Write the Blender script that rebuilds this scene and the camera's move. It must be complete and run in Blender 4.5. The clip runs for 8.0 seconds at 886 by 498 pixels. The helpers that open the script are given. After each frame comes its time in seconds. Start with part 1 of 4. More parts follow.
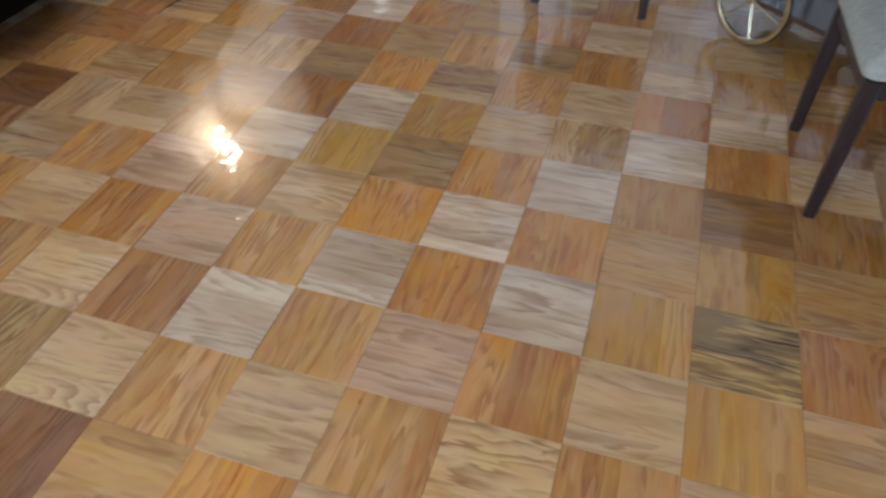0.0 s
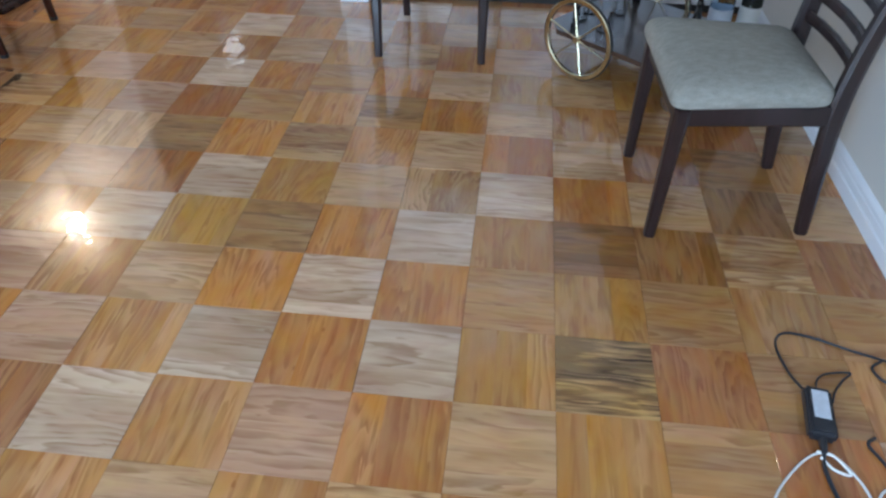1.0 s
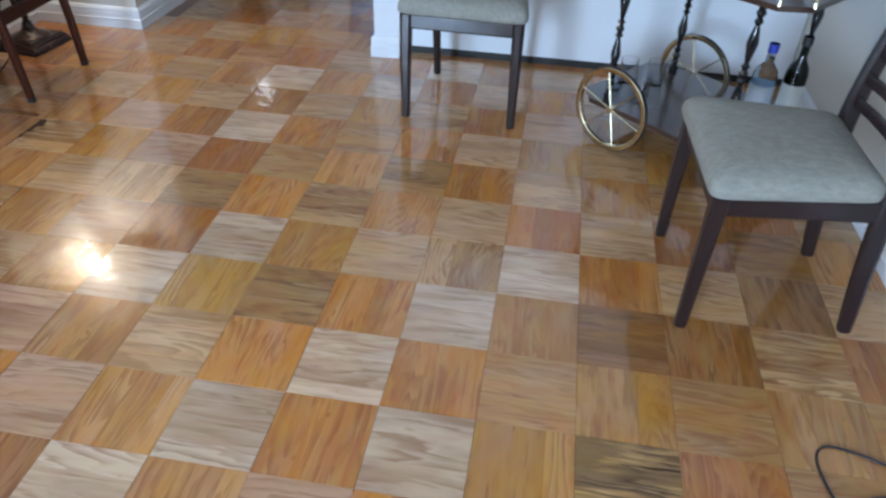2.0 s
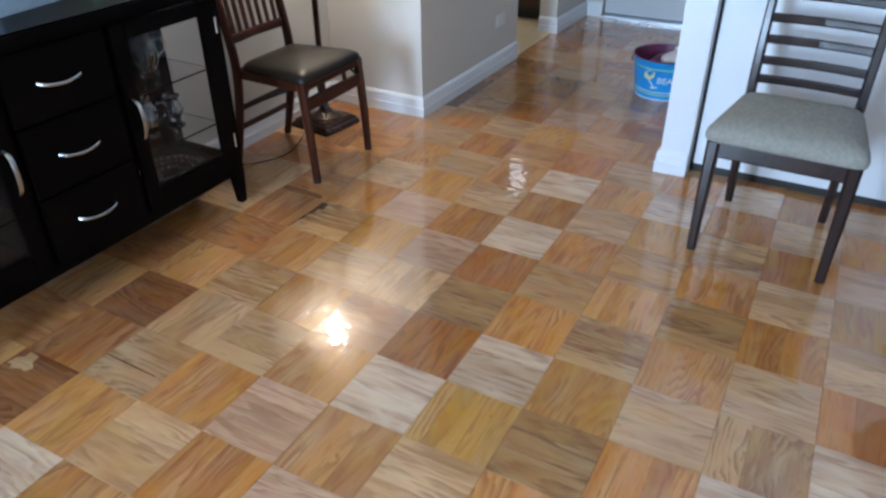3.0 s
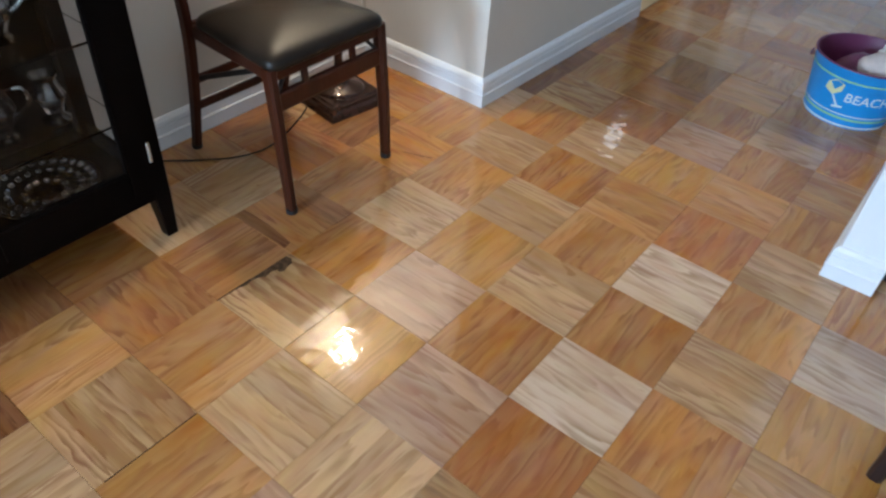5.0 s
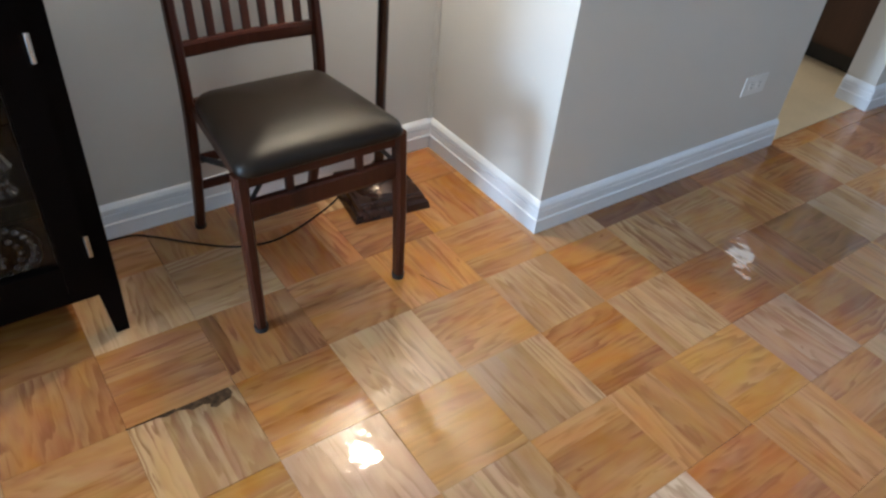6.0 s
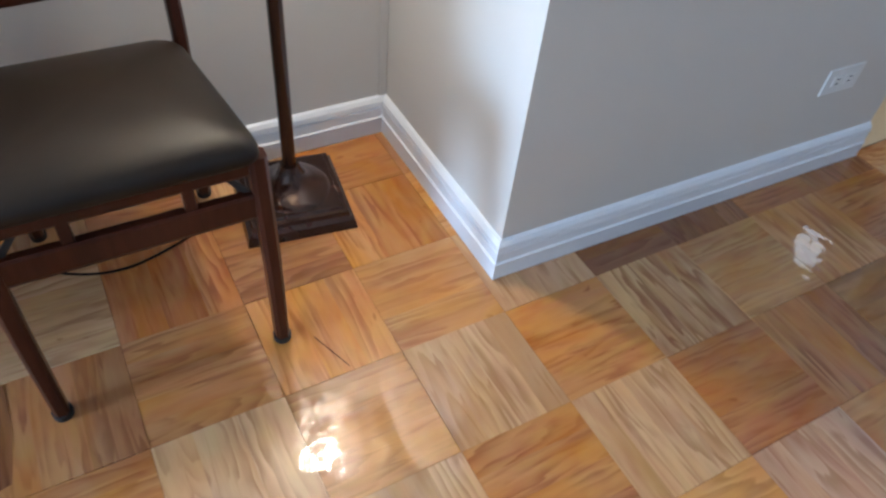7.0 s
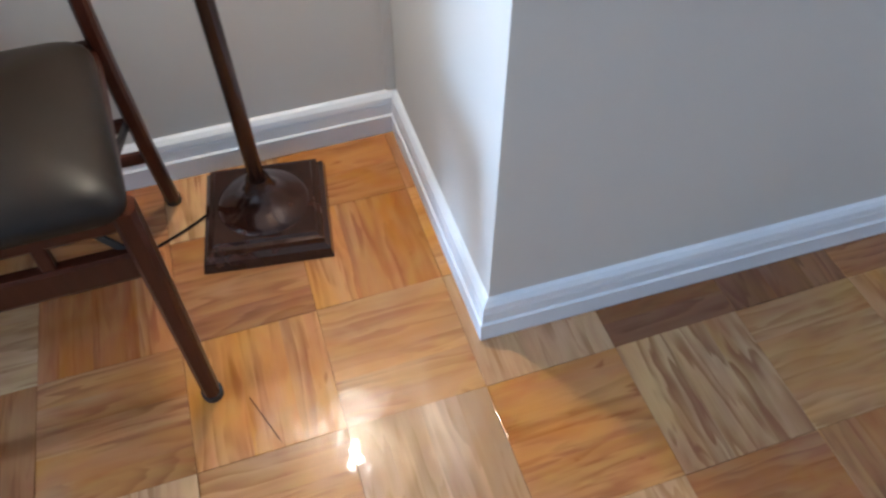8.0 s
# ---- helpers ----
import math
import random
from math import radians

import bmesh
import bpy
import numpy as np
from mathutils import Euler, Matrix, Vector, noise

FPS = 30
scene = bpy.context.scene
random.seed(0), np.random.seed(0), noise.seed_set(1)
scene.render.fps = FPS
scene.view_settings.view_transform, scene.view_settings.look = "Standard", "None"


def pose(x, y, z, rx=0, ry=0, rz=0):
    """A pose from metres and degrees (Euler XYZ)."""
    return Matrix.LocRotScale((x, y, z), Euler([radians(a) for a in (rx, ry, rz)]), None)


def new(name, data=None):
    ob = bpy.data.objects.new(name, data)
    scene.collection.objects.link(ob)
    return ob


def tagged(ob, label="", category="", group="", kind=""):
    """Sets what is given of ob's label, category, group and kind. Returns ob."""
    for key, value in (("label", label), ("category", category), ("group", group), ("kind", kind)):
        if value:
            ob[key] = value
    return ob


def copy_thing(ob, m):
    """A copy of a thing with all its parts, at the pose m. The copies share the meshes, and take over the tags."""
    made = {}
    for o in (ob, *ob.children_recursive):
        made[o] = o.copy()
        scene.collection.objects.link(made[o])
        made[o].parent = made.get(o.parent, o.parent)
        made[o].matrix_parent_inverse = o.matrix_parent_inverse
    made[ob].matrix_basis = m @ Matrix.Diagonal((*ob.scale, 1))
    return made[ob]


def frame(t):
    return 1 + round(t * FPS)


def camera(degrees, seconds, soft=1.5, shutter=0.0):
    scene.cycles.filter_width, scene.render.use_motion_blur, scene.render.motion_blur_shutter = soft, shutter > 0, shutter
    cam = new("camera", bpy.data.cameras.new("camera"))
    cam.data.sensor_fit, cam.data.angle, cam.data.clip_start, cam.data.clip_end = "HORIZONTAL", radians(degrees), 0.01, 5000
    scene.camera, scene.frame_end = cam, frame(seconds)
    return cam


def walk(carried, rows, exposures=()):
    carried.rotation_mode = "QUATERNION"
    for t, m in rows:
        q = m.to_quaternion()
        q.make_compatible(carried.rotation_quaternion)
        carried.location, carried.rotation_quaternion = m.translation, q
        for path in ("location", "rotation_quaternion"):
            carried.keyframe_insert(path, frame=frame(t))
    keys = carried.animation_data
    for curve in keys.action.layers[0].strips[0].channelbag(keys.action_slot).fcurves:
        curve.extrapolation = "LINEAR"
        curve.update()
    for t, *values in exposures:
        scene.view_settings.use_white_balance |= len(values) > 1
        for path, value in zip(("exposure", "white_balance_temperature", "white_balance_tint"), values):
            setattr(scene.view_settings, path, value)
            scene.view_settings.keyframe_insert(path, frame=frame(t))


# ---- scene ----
cam = camera(63.2, 8.0, soft=2.4, shutter=0.2)
# seconds, eye, turn about x, y, z
PATH = [
    (0.0, 0.000, 0.000, 1.255, 46.45, -0.24, 17.51),
    (0.2, 0.023, 0.008, 1.271, 48.50, -0.30, 12.68),
    (0.5, 0.057, 0.014, 1.290, 49.89, 0.17, 8.59),
    (0.7, 0.061, 0.015, 1.290, 49.30, 0.13, 7.39),
    (1.0, 0.073, 0.025, 1.298, 49.73, -0.61, 6.27),
    (1.2, 0.085, 0.034, 1.295, 51.39, -1.03, 5.69),
    (2.3, 0.033, 0.242, 1.338, 53.94, -1.94, 14.03),
    (2.5, -0.043, 0.291, 1.348, 55.52, -1.73, 18.61),
    (2.7, -0.109, 0.337, 1.347, 56.02, -1.08, 23.65),
    (3.0, -0.212, 0.408, 1.362, 57.77, 0.16, 28.46),
    (3.2, -0.288, 0.489, 1.355, 58.45, -1.09, 28.11),
    (3.5, -0.417, 0.607, 1.356, 56.98, -1.09, 26.57),
    (3.7, -0.446, 0.714, 1.337, 55.41, -0.47, 27.48),
    (4.0, -0.525, 0.914, 1.309, 54.19, -1.08, 28.60),
    (4.2, -0.564, 1.064, 1.314, 53.50, -1.48, 30.22),
    (5.3, -0.769, 1.669, 1.229, 48.30, -3.15, 42.06),
    (5.5, -0.798, 1.777, 1.237, 48.98, -2.29, 44.61),
    (5.7, -0.796, 1.915, 1.243, 51.57, -2.37, 48.79),
    (6.0, -0.783, 2.095, 1.245, 51.01, -4.64, 54.85),
    (6.2, -0.813, 2.199, 1.227, 48.78, -4.10, 57.00),
    (6.5, -0.884, 2.383, 1.168, 47.98, -3.30, 56.71),
    (6.7, -0.991, 2.515, 1.138, 47.09, -4.68, 57.86),
    (7.0, -1.138, 2.695, 1.111, 43.73, -4.75, 61.60),
    (7.2, -1.231, 2.814, 1.074, 43.69, -2.97, 67.35),
    (7.5, -1.305, 2.953, 1.072, 42.34, -1.95, 74.28),
    (7.7, -1.335, 3.013, 1.044, 40.58, -0.08, 74.25),
    (8.0, -1.335, 3.084, 1.043, 38.27, 0.24, 71.83),
]
EXPOSURE = [(0.0, -0.27, 6850, 10), (0.5, -0.20, 6500, 8), (1.0, -0.19, 6300, 8), (2.5, -0.03, 6300, 8), (3.5, 0.06, 6350, 8), (4.0, 0.20, 6450, 8), (5.5, 0.10, 6550, 6), (6.0, 0.27, 6350, 6), (6.5, 0.31, 6250, 8), (7.2, 0.40, 5900, 8), (8.0, 0.40, 5850, 8)]
walk(cam, [(t, pose(x, y, z, rx, ry, rz)) for t, x, y, z, rx, ry, rz in PATH], EXPOSURE)

# ---- light ----
world = bpy.data.worlds.new("sky")
scene.world = world
world.use_nodes = True
sky = world.node_tree.nodes.new("ShaderNodeTexSky")
sky.sky_type, sky.sun_disc, sky.sun_elevation, sky.sun_rotation = "NISHITA", False, radians(38), radians(200)
world.node_tree.nodes["Background"].inputs["Strength"].default_value = 0.1
world.node_tree.links.new(sky.outputs[0], world.node_tree.nodes["Background"].inputs["Color"])


def area_lamp(name, m, sx, sy, power, colour):
    data = bpy.data.lights.new(name, "AREA")
    data.shape, data.size, data.size_y, data.energy, data.color = "RECTANGLE", sx, sy, power, colour
    ob = new(name, data)
    ob.matrix_world = m
    return ob


# daylight in the opening of the large window, and in the kitchen's small one
area_lamp("window_daylight", pose(-1.87, -3.56, 1.55, 90, 0, 0), 1.0, 1.45, 385, (0.505, 0.718, 1.01))
area_lamp("kitchen_daylight_fill", pose(-2.46, 5.93, 1.56, -90, 0, 0), 0.14, 0.20, 0.30, (0.85, 0.92, 1.0))
# fill lamp added at an unseen side opening, to brighten kitchen floor and hall
area_lamp("kitchen_daylight_fill", pose(-4.37, 5.05, 1.5, 0, -90, 0), 0.9, 0.9, 24, (0.95, 0.95, 0.95))

# ---- materials ----


def material(name, colour, rough=0.5, metal=0.0, vary=0.12, scale=6.0, bump=0.0, bump_scale=80.0, coat=0.0, coat_rough=0.08, stretch=(1, 1, 1), gloss=0.5):
    """A painted, lacquered, woven or metal surface: two scales of tone, fine relief, uneven gloss."""
    m = bpy.data.materials.new(name)
    m.use_nodes = True
    n, l = m.node_tree.nodes, m.node_tree.links
    b = n["Principled BSDF"]
    co = n.new("ShaderNodeTexCoord")
    mp = n.new("ShaderNodeMapping")
    mp.inputs["Scale"].default_value = stretch
    l.new(co.outputs["Object"], mp.inputs["Vector"])
    big, fine = n.new("ShaderNodeTexNoise"), n.new("ShaderNodeTexNoise")
    big.inputs["Scale"].default_value, fine.inputs["Scale"].default_value = scale, bump_scale
    big.inputs["Detail"].default_value, fine.inputs["Detail"].default_value = 5, 6
    for t in (big, fine):
        l.new(mp.outputs[0], t.inputs["Vector"])
    ramp = n.new("ShaderNodeValToRGB")
    lo = [c * (1 - vary) for c in colour]
    hi = [min(1, c * (1 + vary)) for c in colour]
    ramp.color_ramp.elements[0].color, ramp.color_ramp.elements[1].color = (*lo, 1), (*hi, 1)
    ramp.color_ramp.elements[0].position, ramp.color_ramp.elements[1].position = 0.3, 0.7
    mix = n.new("ShaderNodeMath")
    mix.operation = "MULTIPLY_ADD"
    l.new(fine.outputs["Fac"], mix.inputs[0])
    mix.inputs[1].default_value = 0.35
    sub = n.new("ShaderNodeMath")
    sub.operation = "SUBTRACT"
    l.new(big.outputs["Fac"], sub.inputs[0])
    sub.inputs[1].default_value = 0.17
    l.new(sub.outputs[0], mix.inputs[2])
    l.new(mix.outputs[0], ramp.inputs["Fac"])
    l.new(ramp.outputs[0], b.inputs["Base Color"])
    rr = n.new("ShaderNodeMapRange")
    rr.inputs["To Min"].default_value, rr.inputs["To Max"].default_value = max(0.02, rough - 0.06), min(1, rough + 0.08)
    l.new(big.outputs["Fac"], rr.inputs["Value"])
    l.new(rr.outputs[0], b.inputs["Roughness"])
    b.inputs["Metallic"].default_value = metal
    b.inputs["Specular IOR Level"].default_value = gloss
    b.inputs["Coat Weight"].default_value, b.inputs["Coat Roughness"].default_value = coat, coat_rough
    if bump:
        bp = n.new("ShaderNodeBump")
        bp.inputs["Strength"].default_value, bp.inputs["Distance"].default_value = bump, 0.002
        l.new(fine.outputs["Fac"], bp.inputs["Height"])
        l.new(bp.outputs[0], b.inputs["Normal"])
    return m


def glass(name, tint=(1, 1, 1), rough=0.0, ior=1.45):
    m = bpy.data.materials.new(name)
    m.use_nodes = True
    b = m.node_tree.nodes["Principled BSDF"]
    b.inputs["Base Color"].default_value = (*tint, 1)
    b.inputs["Transmission Weight"].default_value, b.inputs["Roughness"].default_value, b.inputs["IOR"].default_value = 1.0, rough, ior
    return m


def parquet(name, dark, light, wave=0.0, contrast=1.0):
    """Varnished oak: grain along x, with pores, figure and a tone of its own for each strip."""
    m = bpy.data.materials.new(name)
    m.use_nodes = True
    n, l = m.node_tree.nodes, m.node_tree.links
    b = n["Principled BSDF"]
    dark, light = [(r * 1.20, g, q * 0.80) for r, g, q in (dark, light)]
    co, info, geo = n.new("ShaderNodeTexCoord"), n.new("ShaderNodeObjectInfo"), n.new("ShaderNodeNewGeometry")

    def math_node(op, a, c):
        q = n.new("ShaderNodeMath")
        q.operation = op
        for k, v in enumerate((a, c)):
            if isinstance(v, float):
                q.inputs[k].default_value = v
            else:
                l.new(v, q.inputs[k])
        return q.outputs[0]

    strip = math_node("FRACT", math_node("ADD", geo.outputs["Random Per Island"], math_node("MULTIPLY", info.outputs["Random"], 17.3)), 0.0)
    shift = n.new("ShaderNodeCombineXYZ")
    l.new(math_node("MULTIPLY", info.outputs["Random"], 40.0), shift.inputs[0])
    l.new(math_node("MULTIPLY", strip, 0.35), shift.inputs[1])
    l.new(math_node("MULTIPLY", strip, 9.0), shift.inputs[2])
    add = n.new("ShaderNodeVectorMath")
    l.new(co.outputs["Object"], add.inputs[0])
    l.new(shift.outputs[0], add.inputs[1])

    def noise_node(sx, sy, detail, distort=0.0):
        mp, t = n.new("ShaderNodeMapping"), n.new("ShaderNodeTexNoise")
        mp.inputs["Scale"].default_value = (sx, sy, 1)
        t.inputs["Scale"].default_value, t.inputs["Detail"].default_value, t.inputs["Distortion"].default_value = 1.0, detail, distort
        l.new(add.outputs[0], mp.inputs["Vector"])
        l.new(mp.outputs[0], t.inputs["Vector"])
        return t.outputs["Fac"]

    def lot(k):
        """Another random number for the strip."""
        return math_node("FRACT", math_node("MULTIPLY", strip, k), 0.0)

    axes = n.new("ShaderNodeSeparateXYZ")
    l.new(co.outputs["Object"], axes.inputs[0])
    band = noise_node(2.6, 11.0, 2.5, 0.8 + wave)
    bend = noise_node(4.5, 13.0, 2.0, 0.3)
    ripple = noise_node(13.0, 60.0, 2.0, 0.3)
    pores = noise_node(9.0, 380.0, 4.0)
    blotch = noise_node(8.0, 20.0, 3.0, 0.9)
    patch = noise_node(5.0, 12.0, 2.0, 0.4)
    # growth rings of a log, cut near or far from its heart and a little askew: arches or straight lines
    across = math_node("ADD", axes.outputs[1], math_node("MULTIPLY", math_node("SUBTRACT", lot(7.31), 0.5), 0.34))
    across = math_node("ADD", across, math_node("MULTIPLY", math_node("SUBTRACT", bend, 0.5), 0.06 + 0.05 * wave))
    deep = math_node("ADD", math_node("MULTIPLY", axes.outputs[0], math_node("MULTIPLY", math_node("SUBTRACT", lot(13.7), 0.5), 0.8)), math_node("ADD", math_node("MULTIPLY", lot(29.3), 0.05), 0.015))
    radius = math_node("SQRT", math_node("ADD", math_node("MULTIPLY", across, across), math_node("MULTIPLY", deep, deep)), 0.0)
    radius = math_node("ADD", radius, math_node("MULTIPLY", ripple, 0.008 + 0.008 * wave))
    phase = math_node("MULTIPLY", radius, math_node("ADD", math_node("MULTIPLY", lot(5.9), 40.0), 22.0))
    # good and lean years: the rings stand unevenly, and fade in places
    phase = math_node("ADD", phase, math_node("MULTIPLY", noise_node(3.0, 34.0, 2.0, 0.5), 2.4))
    ring = math_node("FRACT", phase, 0.0)
    late = math_node("MULTIPLY", math_node("POWER", ring, 1.7), math_node("SUBTRACT", 1.0, math_node("POWER", ring, 14.0)))
    late = math_node("MULTIPLY", late, math_node("MINIMUM", math_node("MAXIMUM", math_node("MULTIPLY", math_node("SUBTRACT", noise_node(6.0, 20.0, 2.0, 0.6), 0.365), 6.0), 0.10), 1.0))
    s = math_node("ADD", math_node("MULTIPLY", pores, 0.34), math_node("MULTIPLY", late, -0.20))
    s = math_node("ADD", s, math_node("ADD", math_node("MULTIPLY", band, 1.10), math_node("MULTIPLY", blotch, 0.40)))
    s = math_node("ADD", s, math_node("MULTIPLY", strip, 0.56))
    s = math_node("ADD", math_node("MULTIPLY", math_node("SUBTRACT", s, 1.14), 1.32 * contrast), 0.5)
    ramp = n.new("ShaderNodeValToRGB")
    middle = [0.60 * a + 0.40 * c for a, c in zip(dark, light)]
    ramp.color_ramp.elements[0].color, ramp.color_ramp.elements[1].color = (*middle, 1), (*light, 1)
    ramp.color_ramp.elements[0].position, ramp.color_ramp.elements[1].position = 0.08, 0.85
    l.new(s, ramp.inputs["Fac"])
    # late wood darkens towards its edge, stronger in some places than in others
    line = math_node("MULTIPLY", late, math_node("MINIMUM", math_node("MAXIMUM", math_node("MULTIPLY", math_node("SUBTRACT", patch, 0.36), 5.2 + 1.5 * wave), 0.28), 1.0))
    streak = math_node("MULTIPLY", math_node("MAXIMUM", math_node("SUBTRACT", noise_node(3.6, 46.0, 3.0, 0.8), 0.61), 0.0), 5.0 * contrast)
    # a knot here and there
    knot = math_node("MULTIPLY", math_node("MAXIMUM", math_node("SUBTRACT", noise_node(15.0, 30.0, 1.0, 0.6), 0.74), 0.0), 9.0)
    tint = n.new("ShaderNodeMix")
    tint.data_type = "RGBA"
    l.new(math_node("MINIMUM", math_node("ADD", math_node("ADD", line, knot), streak), 0.66 + 0.10 * wave + 0.3 * max(0.0, contrast - 1.5)), tint.inputs[0])
    l.new(ramp.outputs[0], tint.inputs[6])
    tint.inputs[7].default_value = (dark[0] * 0.92, dark[1] * 0.82, dark[2] * 0.72, 1)
    hue = n.new("ShaderNodeHueSaturation")
    l.new(math_node("ADD", math_node("MULTIPLY", patch, -0.35), 1.16), hue.inputs["Saturation"])
    l.new(math_node("ADD", math_node("MULTIPLY", blotch, 0.038), 0.481), hue.inputs["Hue"])
    l.new(math_node("ADD", math_node("MULTIPLY", info.outputs["Random"], 0.22), 0.88), hue.inputs["Value"])
    l.new(tint.outputs[2], hue.inputs["Color"])
    l.new(hue.outputs[0], b.inputs["Base Color"])
    b.inputs["Roughness"].default_value = 0.21
    b.inputs["Specular IOR Level"].default_value = 0.16
    b.inputs["Coat Weight"].default_value, b.inputs["Coat Roughness"].default_value, b.inputs["Coat IOR"].default_value = 1.0, 0.045, 1.47
    # brushed varnish: slow swells and a trace of the grain
    swell = n.new("ShaderNodeTexNoise")
    swell.inputs["Scale"].default_value, swell.inputs["Detail"].default_value = 24.0, 1.0
    l.new(add.outputs[0], swell.inputs["Vector"])
    bp = n.new("ShaderNodeBump")
    bp.inputs["Strength"].default_value, bp.inputs["Distance"].default_value = 0.7, 0.0013
    relief = math_node("ADD", math_node("MULTIPLY", ring, 0.02), math_node("MULTIPLY", pores, 0.012))
    relief = math_node("ADD", relief, math_node("MULTIPLY", noise_node(22.0, 60.0, 0.0, 0.4), 0.09))
    l.new(math_node("ADD", swell.outputs["Fac"], relief), bp.inputs["Height"])
    l.new(bp.outputs[0], b.inputs["Normal"])
    l.new(bp.outputs[0], b.inputs["Coat Normal"])
    return m


WOOD = {
    "P": parquet("oak_pale", (0.27, 0.180, 0.115), (0.53, 0.450, 0.390)),
    "p": parquet("oak_buff", (0.25, 0.150, 0.074), (0.46, 0.325, 0.205)),
    "k": parquet("oak_pinkish", (0.26, 0.150, 0.094), (0.45, 0.315, 0.240)),
    "t": parquet("oak_tan", (0.23, 0.125, 0.050), (0.39, 0.240, 0.115)),
    "o": parquet("oak_honey", (0.26, 0.125, 0.042), (0.45, 0.256, 0.108)),
    "O": parquet("oak_orange", (0.24, 0.100, 0.026), (0.43, 0.222, 0.078)),
    "y": parquet("oak_straw", (0.27, 0.140, 0.042), (0.44, 0.255, 0.090)),
    "Y": parquet("oak_yellow", (0.27, 0.145, 0.034), (0.44, 0.270, 0.085)),
    "r": parquet("oak_russet", (0.19, 0.082, 0.032), (0.36, 0.185, 0.082)),
    "R": parquet("oak_red", (0.23, 0.088, 0.028), (0.38, 0.180, 0.068)),
    "D": parquet("oak_dark", (0.16, 0.058, 0.014), (0.30, 0.130, 0.036)),
    "B": parquet("oak_brown", (0.145, 0.070, 0.024), (0.27, 0.148, 0.062)),
    "G": parquet("oak_grey", (0.14, 0.078, 0.032), (0.35, 0.225, 0.115)),
    "M": parquet("oak_umber", (0.11, 0.046, 0.020), (0.235, 0.115, 0.055)),
    "S": parquet("oak_streaked", (0.025, 0.014, 0.006), (0.42, 0.28, 0.13), 0.0, 2.4),
    "W": parquet("oak_figured", (0.19, 0.092, 0.038), (0.47, 0.325, 0.185), 0.5, 1.25),
    "w": parquet("oak_wavy", (0.19, 0.094, 0.036), (0.44, 0.295, 0.155), 1.2, 1.25),
}
SUBFLOOR = material("dark_joint", (0.03, 0.017, 0.010), 0.9, gloss=0.03)
CHIP = material("bare_worn_wood", (0.085, 0.045, 0.022), 0.85, vary=0.6, scale=60, gloss=0.05)
WALL = material("greige_wall_paint", (0.606, 0.578, 0.534), 0.62, vary=0.02, scale=1.5, bump=0.06, bump_scale=260)
WHITE = material("white_satin_paint", (0.735, 0.755, 0.79), 0.38, vary=0.02, scale=3, bump=0.03, bump_scale=60)
CEILING = material("ceiling_paint", (0.78, 0.77, 0.75), 0.8, vary=0.02)
DOORPAINT = material("grey_door_paint", (0.55, 0.56, 0.58), 0.4, vary=0.03, scale=2)
BLACKBASE = material("black_plinth", (0.018, 0.016, 0.015), 0.5, vary=0.3)
ESPRESSO = material("espresso_wood", (0.019, 0.0100, 0.0105), 0.42, vary=0.35, scale=9, bump=0.06, bump_scale=70, coat=0.6, coat_rough=0.2, gloss=0.2, stretch=(1, 1, 0.15))
CABINET = material("blackened_wood", (0.0035, 0.0024, 0.0022), 0.30, vary=0.35, scale=7, bump=0.05, bump_scale=60, gloss=0.035)
MAHOGANY = material("mahogany_wood", (0.050, 0.0125, 0.0058), 0.30, vary=0.4, scale=10, bump=0.06, bump_scale=80, gloss=0.22, stretch=(1, 1, 0.12))
FABRIC = material("grey_green_chenille", (0.272, 0.260, 0.228), 0.95, vary=0.14, scale=75, bump=1.0, bump_scale=300, stretch=(1, 0.45, 1), gloss=0.2)
LEATHER = material("dark_brown_leatherette", (0.014, 0.0088, 0.0055), 0.40, vary=0.2, scale=8, bump=0.12, bump_scale=420, gloss=0.25)
BRONZE = material("dark_bronze", (0.034, 0.0115, 0.0065), 0.24, metal=0.35, vary=0.4, scale=12, bump=0.03, bump_scale=50, coat=0.45, coat_rough=0.05, gloss=0.3)
BRASS = material("worn_brass", (0.78, 0.69, 0.47), 0.22, metal=1.0, vary=0.15, scale=20)
CHROME = material("brushed_nickel", (0.48, 0.48, 0.48), 0.22, metal=1.0, vary=0.06)
SHELFLACQUER = material("dark_brown_lacquer", (0.050, 0.026, 0.018), 0.22, vary=0.3, gloss=0.5, coat=0.6, coat_rough=0.12)
BLACKLACQUER = material("black_lacquer", (0.008, 0.008, 0.010), 0.16, vary=0.2, coat=0.5)
RUBBER = material("black_rubber", (0.012, 0.012, 0.013), 0.55, vary=0.25)
PLASTICBLACK = material("black_plastic", (0.014, 0.016, 0.022), 0.35, vary=0.2)
WHITEPLASTIC = material("white_plastic", (0.74, 0.74, 0.72), 0.35, vary=0.04)
LABEL = material("pale_label", (0.55, 0.60, 0.68), 0.5, vary=0.08, scale=40)
BLUETIN = material("blue_painted_tin", (0.010, 0.27, 0.66), 0.35, vary=0.10, scale=7)
PURPLETIN = material("plum_painted_tin", (0.13, 0.025, 0.075), 0.45, vary=0.12)
TINWHITE = material("white_enamel_print", (0.72, 0.75, 0.74), 0.4, vary=0.04)
TINGREEN = material("lime_enamel_print", (0.30, 0.55, 0.28), 0.4, vary=0.06)
TINYELLOW = material("cream_enamel_print", (0.62, 0.60, 0.34), 0.4, vary=0.06)
POTTERY = material("pinkish_cloth", (0.60, 0.52, 0.50), 0.9, vary=0.12, scale=14, bump=0.5, bump_scale=60)
KITCHENTILE = material("tan_kitchen_tile", (0.60, 0.46, 0.29), 0.4, vary=0.08, scale=5)
